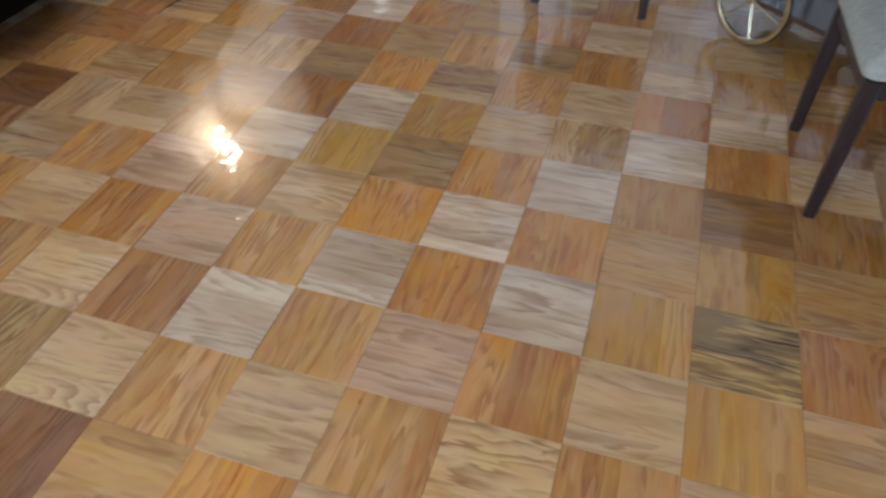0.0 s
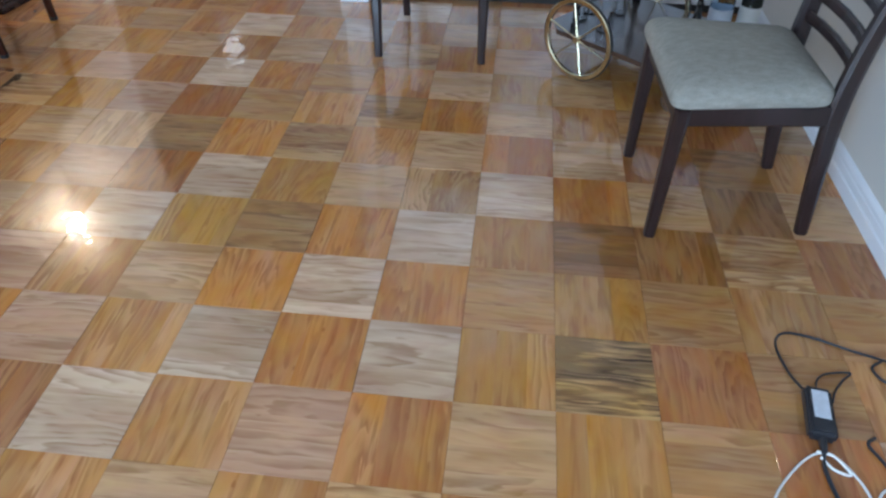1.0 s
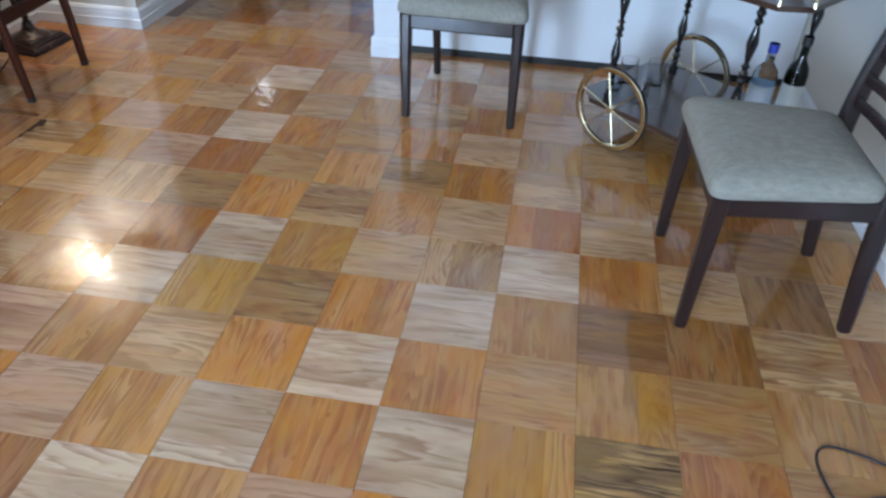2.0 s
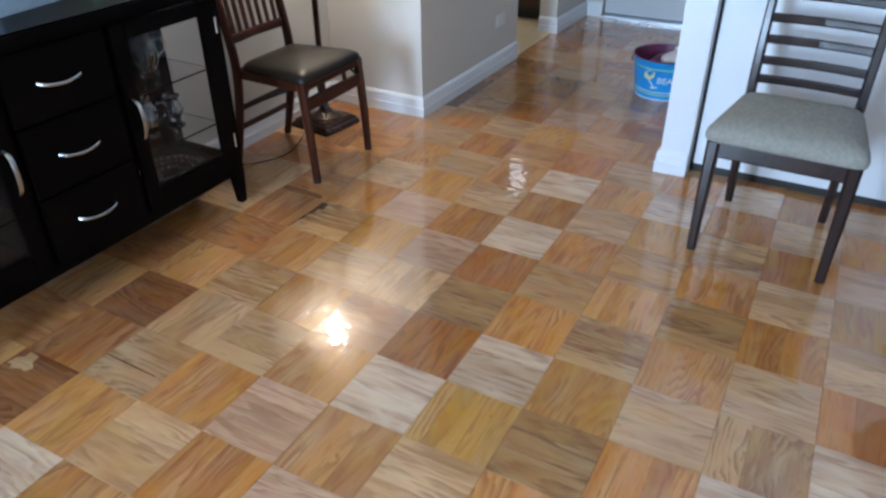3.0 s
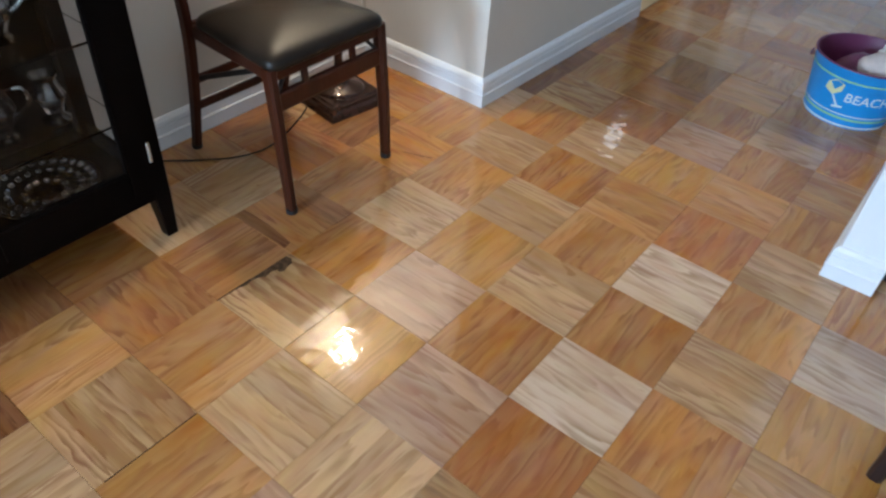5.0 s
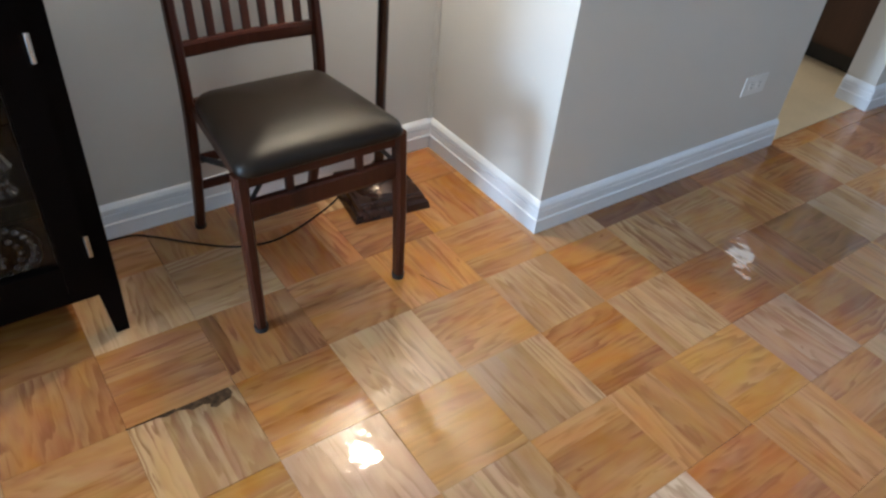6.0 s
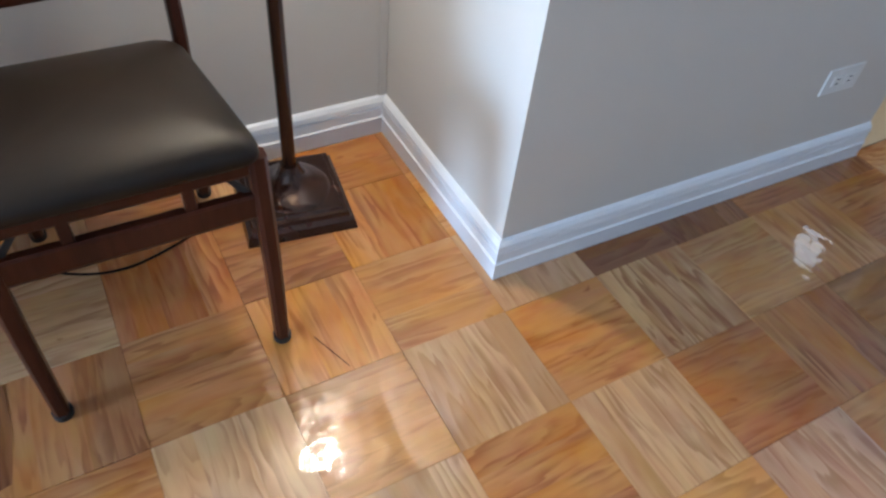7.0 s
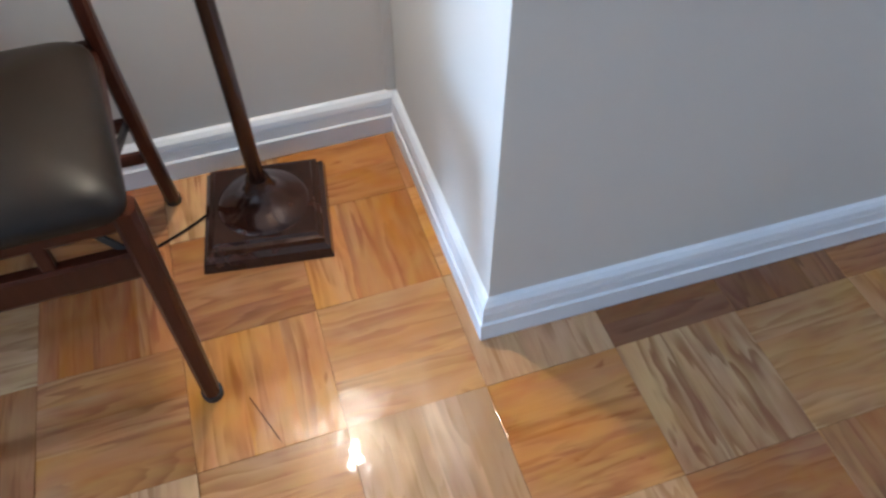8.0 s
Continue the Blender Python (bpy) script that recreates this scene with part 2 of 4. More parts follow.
KITCHENWOOD = material("dark_cherry_cabinet", (0.040, 0.015, 0.008), 0.35, vary=0.35, scale=6, stretch=(1, 1, 0.1))
STONETOP = material("speckled_counter", (0.20, 0.18, 0.16), 0.25, vary=0.4, scale=60)
METALSILL = material("aluminium_sill", (0.50, 0.52, 0.55), 0.35, metal=0.9, vary=0.06)
GLASS = glass("clear_glass", ior=1.22)
CRYSTAL = glass("cut_crystal", (0.97, 0.98, 1.0), 0.02, 1.52)
BLUEGLASS = glass("pale_blue_glass", (0.70, 0.84, 0.95), 0.05, 1.2)
BLUECAP = material("blue_plastic_cap", (0.03, 0.06, 0.45), 0.4, vary=0.1)
PORCELAIN = material("white_porcelain", (0.78, 0.79, 0.80), 0.2, vary=0.03)
WINEGLASS = glass("dark_green_glass", (0.02, 0.05, 0.03), 0.02)
GREENBOX = material("green_paper_box", (0.20, 0.42, 0.25), 0.6, vary=0.06)
REDBOX = material("red_paper_box", (0.20, 0.03, 0.04), 0.6, vary=0.06)
SHADE = material("cream_lamp_shade", (0.75, 0.66, 0.50), 0.8, vary=0.04)
# the shade lets the bulb's light through its cloth
tree = SHADE.node_tree
through_cloth, both = tree.nodes.new("ShaderNodeBsdfTranslucent"), tree.nodes.new("ShaderNodeMixShader")
through_cloth.inputs["Color"].default_value = (0.85, 0.74, 0.56, 1)
both.inputs[0].default_value = 0.70
tree.links.new(tree.nodes["Principled BSDF"].outputs[0], both.inputs[1])
tree.links.new(through_cloth.outputs[0], both.inputs[2])
tree.links.new(both.outputs[0], tree.nodes["Material Output"].inputs["Surface"])
CORD = material("black_cord", (0.008, 0.007, 0.007), 0.75, gloss=0.08)
BULB = bpy.data.materials.new("glowing_bulb")
BULB.use_nodes = True
BULB.node_tree.nodes["Principled BSDF"].inputs["Emission Color"].default_value = (1.0, 0.86, 0.69, 1)
BULB.node_tree.nodes["Principled BSDF"].inputs["Emission Strength"].default_value = 340.0

# ---- mesh helpers ----


def part(name, bm, mat, parent=None, label="", smooth=False):
    """One mesh object from a bmesh, under a thing or a part (whose space it shares)."""
    me = bpy.data.meshes.new(name)
    bmesh.ops.recalc_face_normals(bm, faces=bm.faces)
    for face in bm.faces:
        face.smooth = smooth
    bm.to_mesh(me)
    bm.free()
    me.materials.append(mat)
    if smooth:
        me.set_sharp_from_angle(angle=radians(40))
    ob = new(name, me)
    ob.parent = parent
    if label:
        ob["label"] = label
    return ob


def thing(name, m, label, category, group="", kind=""):
    ob = new(name)
    ob.matrix_world = m
    return tagged(ob, label, category, group, kind)


def block(bm, lo, hi, bevel=0.0, segments=2):
    """A box from corner to corner, its edges rounded."""
    made = bmesh.ops.create_cube(bm, size=1.0)["verts"]
    for v in made:
        v.co = Vector([a + (c + 0.5) * (b - a) for a, b, c in zip(lo, hi, v.co)])
    if bevel:
        bmesh.ops.bevel(bm, geom=list({e for v in made for e in v.link_edges}), offset=bevel, segments=segments, affect="EDGES")
    return bm


def prism(bm, outline, z0, z1):
    """An upright prism over a plan outline."""
    low = [bm.verts.new((x, y, z0)) for x, y in outline]
    top = [bm.verts.new((x, y, z1)) for x, y in outline]
    bm.faces.new(low[::-1])
    bm.faces.new(top)
    for i in range(len(low)):
        k = (i + 1) % len(low)
        bm.faces.new((low[i], low[k], top[k], top[i]))
    return bm


def lathe(bm, profile, n=24, at=(0, 0, 0), squash=1.0):
    """A turned shape: profile of (radius, height)."""
    rings = []
    for r, z in profile:
        if r < 1e-5:
            rings.append([bm.verts.new((at[0], at[1], at[2] + z))])
        else:
            rings.append([bm.verts.new((at[0] + r * math.cos(2 * math.pi * k / n), at[1] + squash * r * math.sin(2 * math.pi * k / n), at[2] + z)) for k in range(n)])
    for a, b in zip(rings, rings[1:]):
        if len(a) == 1 and len(b) == 1:
            continue
        for k in range(n):
            j = (k + 1) % n
            if len(a) == 1:
                bm.faces.new((a[0], b[j], b[k]))
            elif len(b) == 1:
                bm.faces.new((a[k], a[j], b[0]))
            else:
                bm.faces.new((a[k], a[j], b[j], b[k]))
    return bm


def sweep(bm, points, w, d, side=(1, 0, 0), chamfer=0.22, closed=False, round_n=0):
    """A bar along points: w across side, d the other way (single values or one for each point), with chamfered edges, or round."""
    pts = [Vector(p) for p in points]
    ws = w if isinstance(w, (list, tuple)) else [w] * len(pts)
    ds = d if isinstance(d, (list, tuple)) else [d] * len(pts)
    if round_n:
        ring = [(0.5 * math.cos(2 * math.pi * k / round_n), 0.5 * math.sin(2 * math.pi * k / round_n)) for k in range(round_n)]
    else:
        c = 0.5 - chamfer
        ring = [(0.5, -c), (0.5, c), (c, 0.5), (-c, 0.5), (-0.5, c), (-0.5, -c), (-c, -0.5), (c, -0.5)]
    rings = []
    for i, p in enumerate(pts):
        a = pts[i - 1] if i or closed else p
        b = pts[(i + 1) % len(pts)] if i < len(pts) - 1 or closed else p
        along = (b - a).normalized()
        s = Vector(side)
        s = (s - along * s.dot(along)).normalized()
        t = along.cross(s)
        rings.append([bm.verts.new(p + s * (u * ws[i]) + t * (v * ds[i])) for u, v in ring])
    n = len(ring)
    pairs = list(zip(rings, rings[1:])) + ([(rings[-1], rings[0])] if closed else [])
    for a, b in pairs:
        for k in range(n):
            j = (k + 1) % n
            bm.faces.new((a[k], a[j], b[j], b[k]))
    if not closed:
        bm.faces.new(rings[0][::-1])
        bm.faces.new(rings[-1])
    return bm


def smooth_line(points, n=8):
    """A Catmull-Rom line through the points."""
    p = [Vector(q) for q in points]
    p = [2 * p[0] - p[1]] + p + [2 * p[-1] - p[-2]]
    out = []
    for i in range(1, len(p) - 2):
        for k in range(n):
            t = k / n
            out.append(0.5 * (2 * p[i] + (p[i + 1] - p[i - 1]) * t + (2 * p[i - 1] - 5 * p[i] + 4 * p[i + 1] - p[i + 2]) * t * t + (3 * p[i] - p[i - 1] - 3 * p[i + 1] + p[i + 2]) * t ** 3))
    return out + [p[-2]]


def mesh():
    return bmesh.new()


# ---- structure ----
H = 2.5


def setting(name, bm, mat, label, category, smooth=False):
    return tagged(part(name, bm, mat, None, "", smooth), label, category, "", "structure")


floor = setting("floor", block(mesh(), (-2.6, -3.7, -0.05), (1.35, 5.75, -0.011)), SUBFLOOR, "glossy varnished oak parquet floor of square blocks", "floor")
setting("floor_kitchen", block(mesh(), (-4.4, 4.4, -0.06), (-1.905, 6.6, 0.003)), KITCHENTILE, "tan tiled kitchen floor beyond the opening", "floor")
setting("ceiling", block(mesh(), (-4.6, -3.8, H), (1.5, 6.8, H + 0.1)), CEILING, "plain white painted ceiling", "ceiling")
setting("wall_west", prism(mesh(), [(-2.62, -3.6), (-2.468, -3.6), (-2.468, 3.35), (-2.62, 3.35)], -0.02, H), WALL, "greige painted wall of the alcove", "wall")
setting("wall_pier", prism(mesh(), [(-2.62, 3.35), (-1.927, 3.35), (-1.903, 4.45), (-2.62, 4.45)], -0.02, H), WALL, "greige painted pier between alcove and kitchen opening", "wall")
setting("wall_stub", prism(mesh(), [(-2.0, 5.065), (-1.878, 5.065), (-1.852, 6.6), (-2.0, 6.6)], -0.02, H), WALL, "short greige wall beside the kitchen opening", "wall")
bm = mesh()
prism(bm, [(-1.857, 5.62), (-1.735, 5.62), (-1.735, 5.76), (-1.857, 5.76)], -0.02, H)
prism(bm, [(-0.86, 5.62), (-0.6, 5.62), (-0.6, 5.76), (-0.86, 5.76)], -0.02, H)
prism(bm, [(-1.735, 5.62), (-0.86, 5.62), (-0.86, 5.76), (-1.735, 5.76)], 2.06, H)
setting("wall_hall_end", bm, WALL, "greige wall at the end of the hall", "wall")
setting("wall_partition", prism(mesh(), [(-0.737, 3.288), (-0.622, 3.294), (-0.622, 5.62), (-0.737, 5.62)], -0.02, H), WHITE, "end of a pale painted partition wall", "wall")
setting("wall_east", prism(mesh(), [(1.112, 3.5), (1.128, 1.5), (1.19, -3.6), (1.34, -3.6), (1.34, 3.5)], -0.02, H), WALL, "greige painted wall behind a chair", "wall")
bm = mesh()
prism(bm, [(-2.62, -3.75), (-2.42, -3.75), (-2.42, -3.6), (-2.62, -3.6)], -0.02, H)
prism(bm, [(-1.32, -3.75), (1.34, -3.75), (1.34, -3.6), (-1.32, -3.6)], -0.02, H)
prism(bm, [(-2.42, -3.75), (-1.32, -3.75), (-1.32, -3.6), (-2.42, -3.6)], -0.02, 0.78)
prism(bm, [(-2.42, -3.75), (-1.32, -3.75), (-1.32, -3.6), (-2.42, -3.6)], 2.33, H)
setting("wall_south", bm, WALL, "greige wall with the large window", "wall")
bm = mesh()
# the hole here is for the added side window
for y0, y1, z0, z1 in ((4.3, 4.55, -0.02, H), (5.55, 6.75, -0.02, H), (4.55, 5.55, -0.02, 1.0), (4.55, 5.55, 2.0, H)):
    prism(bm, [(-4.55, y0), (-4.4, y0), (-4.4, y1), (-4.55, y1)], z0, z1)
prism(bm, [(-4.4, 4.3), (-2.62, 4.3), (-2.62, 4.45), (-4.4, 4.45)], -0.02, H)
setting("wall_kitchen", bm, WALL, "plain kitchen walls", "wall")
bm = mesh()
prism(bm, [(-4.4, 5.9), (-2.7, 5.9), (-2.7, 6.05), (-4.4, 6.05)], -0.02, H)
prism(bm, [(-2.2, 5.9), (-2.0, 5.9), (-2.0, 6.05), (-2.2, 6.05)], -0.02, H)
prism(bm, [(-2.7, 5.9), (-2.2, 5.9), (-2.2, 6.05), (-2.7, 6.05)], -0.02, 1.1)
prism(bm, [(-2.7, 5.9), (-2.2, 5.9), (-2.2, 6.05), (-2.7, 6.05)], 1.7, H)
setting("wall_kitchen_north", bm, WALL, "kitchen wall with a small window", "wall")
setting("wall_closet_back", prism(mesh(), [(-0.622, 3.5), (1.34, 3.5), (1.34, 3.6), (-0.622, 3.6)], -0.02, H), WALL, "plain wall behind the white panels", "wall")

# white panels on a black plinth
panel_wall = thing("closet_front", pose(0, 0, 0), "white painted closet panels above a black plinth", "closet", "", "structure")
for x0, x1 in ((-0.609, 1.108),):
    part("panel", block(mesh(), (x0, 3.365, 0.034), (x1, 3.40, H - 0.01), 0.003), WHITE, panel_wall)
part("plinth", block(mesh(), (-0.62, 3.372, -0.005), (1.11, 3.45, 0.033)), BLACKBASE, panel_wall, "black recessed plinth")
# black strip in the gap, its colour standing in for the shade there
part("gap_shade", block(mesh(), (-0.621, 3.40, 0.034), (-0.606, 3.44, H - 0.01)), BLACKBASE, panel_wall, "black strip standing in for the shade in the gap beside the panel")


def window(name, x0, x1, y, z0, z1, bars, label):
    win = thing(name, pose(0, 0, 0), label, "window", "", "structure")
    f = 0.05
    for a, b in (((x0, z0), (x1, z0 + f)), ((x0, z1 - f), (x1, z1)), ((x0, z0 + f), (x0 + f, z1 - f)), ((x1 - f, z0 + f), (x1, z1 - f))):
        part("window_frame", block(mesh(), (a[0], y - 0.03, a[1]), (b[0], y + 0.03, b[1]), 0.004), WHITE, win)
    for k in range(1, bars):
        x = x0 + (x1 - x0) * k / bars
        part("glazing_bar", block(mesh(), (x - 0.018, y - 0.02, z0 + f), (x + 0.018, y + 0.02, z1 - f), 0.003), WHITE, win)
    pane = part("pane", block(mesh(), (x0 + f, y - 0.003, z0 + f), (x1 - f, y + 0.003, z1 - f)), GLASS, win)
    pane.visible_shadow = False
    return win


window("window_1", -2.42, -1.32, -3.67, 0.78, 2.33, 2, "large white framed window with daylight")
window("window_2", -2.7, -2.2, 5.98, 1.1, 1.7, 2, "small white framed kitchen window")
# added out of view, only to house the kitchen's fill lamp
window("fill_window", -0.5, 0.5, 0, 1.0, 2.0, 2, "unseen kitchen side window added to brighten the kitchen and hall").matrix_world = pose(-4.47, 5.05, 0, 0, 0, 90)

door = thing("door_1", pose(-1.73, 5.665, 0), "closed pale grey painted hall door", "door", "", "structure")
part("door_leaf", block(mesh(), (0, 0, 0.022), (0.865, 0.04, 2.055), 0.003), DOORPAINT, door)
part("door_sill", block(mesh(), (0, -0.075, 0), (0.865, 0.04, 0.018), 0.005), METALSILL, door, "worn aluminium sill")
for z0, z1 in ((0.22, 0.95), (1.1, 1.9)):
    for x0, x1 in ((0.1, 0.4), (0.47, 0.77)):
        part("door_panel", block(mesh(), (x0, -0.006, z0), (x1, 0.004, z1), 0.004), DOORPAINT, door)

SKIRT = [(0, 0.001), (0.0155, 0.001), (0.0155, 0.039), (0.0172, 0.042), (0.0172, 0.046), (0.0135, 0.049), (0.0130, 0.072), (0.0110, 0.0745), (0.0135, 0.078), (0.0120, 0.089), (0.006, 0.098), (0.0, 0.102)]


def skirting(p, q, bevel_p=0.0, bevel_q=0.0):
    """A moulded white baseboard on the left of the line p to q; bevels (in metres per metre of depth) mitre its ends."""
    p, q = Vector(p), Vector(q)
    along = (q - p).normalized()
    out = Vector((-along.y, along.x))
    bm = mesh()
    ends = []
    for base, mitre in ((p, -bevel_p), (q, bevel_q)):
        ends.append([bm.verts.new((*(base + out * d + along * (mitre * d)), z)) for d, z in SKIRT])
    n = len(SKIRT)
    for k in range(n):
        j = (k + 1) % n
        bm.faces.new((ends[0][k], ends[0][j], ends[1][j], ends[1][k]))
    bm.faces.new(ends[0][::-1])
    bm.faces.new(ends[1])
    return setting("baseboard", bm, WHITE, "white moulded wooden baseboard along the wall", "baseboard")


skirting((-2.468, 3.35), (-2.468, -3.6), -1, 0)
skirting((-1.927, 3.35), (-2.468, 3.35), 1, -1)
skirting((-1.903, 4.45), (-1.927, 3.35), 0, 1)
skirting((-1.878, 5.065), (-2.0, 5.065), 1, 0)
skirting((-1.857, 5.62), (-1.878, 5.065), -1, 1)
skirting((-1.735, 5.62), (-1.857, 5.62), 0, -1)
skirting((-0.622, 3.294), (-0.737, 3.288), 0, 1)
skirting((-0.737, 3.288), (-0.737, 5.62), 1, 0)
skirting((1.19, -3.6), (1.128, 1.5), 0, 0)
skirting((1.128, 1.5), (1.112, 3.36), 0, 0)

setting("trim", block(mesh(), (-2.468, 3.330, 0.102), (-2.461, 3.350, H), 0.002), WALL, "narrow painted strip in the corner of the alcove", "trim")
outlet = thing("wall_outlet", pose(-1.9115, 4.217, 0.28, 0, 0, 88.75), "white horizontal double wall outlet", "outlet")
part("plate", block(mesh(), (-0.060, -0.006, -0.036), (0.060, 0.0, 0.036), 0.003), WHITEPLASTIC, outlet)
for x in (-0.02, 0.02):
    socket = part("socket", block(mesh(), (x - 0.015, -0.0085, -0.014), (x + 0.015, -0.005, 0.014), 0.002), WHITEPLASTIC, outlet)
    for dz in (-0.006, 0.006):
        part("slot", block(mesh(), (x - 0.005, -0.0092, dz - 0.001), (x + 0.004, -0.008, dz + 0.001)), RUBBER, socket)
outlet.matrix_world = pose(-1.9115, 4.217, 0.28, 0, 0, 88.75)

# ---- things ----


def rounded(outline, radius, n=5):
    """A plan outline with its corners rounded."""
    out = []
    count = len(outline)
    for i in range(count):
        p, a, b = Vector(outline[i]), Vector(outline[i - 1]), Vector(outline[(i + 1) % count])
        u, v = (a - p).normalized() * radius, (b - p).normalized() * radius
        for k in range(n + 1):
            t = k / n
            out.append(p + u * (1 - t) ** 2 + v * t ** 2)
    return out


def cushion(bm, outline, layers):
    """An upholstered pad: the outline drawn in by layers of (inset share, height), closed at the top."""
    mid = sum((Vector(p) for p in outline), Vector((0, 0))) / len(outline)
    rings = []
    for share, z in layers:
        rings.append([bm.verts.new((*(mid + (Vector(p) - mid) * share), z)) for p in outline])
    n = len(outline)
    for a, b in zip(rings, rings[1:]):
        for k in range(n):
            j = (k + 1) % n
            bm.faces.new((a[k], a[j], b[j], b[k]))
    bm.faces.new(rings[0][::-1])
    top = bm.verts.new((mid.x, mid.y, layers[-1][1] + 0.001))
    for k in range(n):
        bm.faces.new((rings[-1][k], rings[-1][(k + 1) % n], top))
    return bm


def dining_chair(m, label):
    chair = thing("dining_chair", Matrix(), label, "chair", "dining chairs")
    for s in (-1, 1):
        part("leg", sweep(mesh(), [(s * 0.209, -0.218, 0), (s * 0.209, -0.216, 0.2), (s * 0.207, -0.212, 0.41)], [0.030, 0.037, 0.044], [0.030, 0.037, 0.044]), ESPRESSO, chair)
        line = smooth_line([(s * 0.170, 0.222, 0), (s * 0.173, 0.196, 0.22), (s * 0.176, 0.182, 0.43), (s * 0.178, 0.205, 0.66), (s * 0.180, 0.262, 0.95)], 5)
        part("back_leg", sweep(mesh(), line, [0.028 + 0.004 * math.sin(math.pi * k / (len(line) - 1)) for k in range(len(line))], [0.034 + 0.014 * math.sin(math.pi * min(1, 1.1 * k / (len(line) - 1))) for k in range(len(line))]), ESPRESSO, chair)
        part("side_rail", sweep(mesh(), [(s * 0.203, -0.20, 0.385), (s * 0.176, 0.18, 0.385)], 0.022, 0.055, (1, 0, 0), 0.1), ESPRESSO, chair)
    part("front_rail", sweep(mesh(), [(-0.2, -0.214, 0.385), (0.2, -0.214, 0.385)], 0.022, 0.055, (0, 1, 0), 0.1), ESPRESSO, chair)
    part("back_rail", sweep(mesh(), [(-0.17, 0.186, 0.385), (0.17, 0.186, 0.385)], 0.022, 0.05, (0, 1, 0), 0.1), ESPRESSO, chair)
    for z, y in ((0.508, 0.184), (0.573, 0.190), (0.644, 0.200), (0.714, 0.213), (0.791, 0.228), (0.862, 0.243)):
        # slats bowed a little to the back
        part("slat", sweep(mesh(), [(-0.172, y, z), (-0.09, y + 0.013, z), (0, y + 0.018, z), (0.09, y + 0.013, z), (0.172, y, z)], 0.014, 0.030, (0, 1, 0), 0.2), ESPRESSO, chair)
    part("top_rail", sweep(mesh(), [(-0.176, 0.256, 0.925), (0, 0.276, 0.925), (0.176, 0.256, 0.925)], 0.02, 0.055, (0, 1, 0), 0.2), ESPRESSO, chair)
    plan = rounded([(-0.243, -0.247), (0.243, -0.247), (0.196, 0.165), (-0.196, 0.165)], 0.040, 6)
    pad = cushion(mesh(), plan, [(0.95, 0.413), (0.99, 0.419), (1.0, 0.428), (1.0, 0.438), (0.988, 0.450), (0.955, 0.461), (0.89, 0.471), (0.78, 0.480), (0.6, 0.487), (0.35, 0.491)])
    part("seat", pad, FABRIC, chair, "grey-green woven upholstered seat", True)
    chair.matrix_world = m
    return chair


first = dining_chair(pose(-0.258, 2.940, 0, 0, 0, -1.7), "dark wooden ladder-back dining chair with a grey-green seat before white panels")
second = copy_thing(first, pose(0.705, 1.906, 0, 0, 0, -87))
tagged(second, "dark wooden ladder-back dining chair with a grey-green seat beside the wall")

# folding chair in the alcove
fold = thing("folding_chair", Matrix(), "mahogany folding chair with a dark brown leatherette seat", "chair")
for s in (-1, 1):
    leg = part("leg", sweep(mesh(), [(s * 0.190, -0.226, 0.012), (s * 0.192, -0.215, 0.2), (s * 0.192, -0.196, 0.416)], [0.024, 0.027, 0.030], [0.030, 0.033, 0.036]), MAHOGANY, fold)
    part("rubber_foot", lathe(mesh(), [(0, 0), (0.016, 0), (0.017, 0.014), (0, 0.016)], 14, (s * 0.190, -0.2265, 0)), RUBBER, leg)
    line = smooth_line([(s * 0.168, 0.216, 0.012), (s * 0.170, 0.172, 0.22), (s * 0.172, 0.150, 0.42), (s * 0.172, 0.180, 0.62), (s * 0.170, 0.238, 0.90)], 5)
    leg = part("back_leg", sweep(mesh(), line, 0.024, [0.028 + 0.012 * math.sin(math.pi * k / (len(line) - 1)) for k in range(len(line))]), MAHOGANY, fold)
    part("rubber_foot", lathe(mesh(), [(0, 0), (0.015, 0), (0.016, 0.014), (0, 0.016)], 14, (s * 0.168, 0.2165, 0)), RUBBER, leg)
    part("side_rail", sweep(mesh(), [(s * 0.184, -0.19, 0.397), (s * 0.160, 0.150, 0.393)], 0.016, 0.034, (1, 0, 0), 0.1), MAHOGANY, fold)
    part("folding_brace", sweep(mesh(), [(s * 0.160, -0.11, 0.372), (s * 0.158, 0.155, 0.25)], 0.006, 0.014, (1, 0, 0), 0.1), RUBBER, fold, "black metal brace")
    part("strut", sweep(mesh(), [(s * 0.085, -0.203, 0.345), (s * 0.085, -0.198, 0.388)], 0.018, 0.014, (1, 0, 0), 0.15), MAHOGANY, fold)
    part("corner_bracket", sweep(mesh(), [(s * 0.176, -0.202, 0.345), (s * 0.135, -0.19, 0.392)], 0.004, 0.010, (0, 1, 0), 0.1), RUBBER, fold, "black metal bracket")
part("front_apron", sweep(mesh(), [(-0.19, -0.196, 0.399), (0.19, -0.196, 0.399)], 0.018, 0.034, (0, 1, 0), 0.12), MAHOGANY, fold)
part("front_stretcher", sweep(mesh(), [(-0.19, -0.204, 0.326), (0.19, -0.204, 0.326)], 0.018, 0.050, (0, 1, 0), 0.12), MAHOGANY, fold)
for z, y in ((0.240, 0.170), (0.150, 0.188)):
    part("back_stretcher", sweep(mesh(), [(-0.165, y, z), (0.165, y, z)], 0.014, 0.024, (0, 1, 0), 0.2), MAHOGANY, fold)
part("back_apron", sweep(mesh(), [(-0.172, 0.150, 0.399), (0.172, 0.150, 0.399)], 0.018, 0.03, (0, 1, 0), 0.12), MAHOGANY, fold)
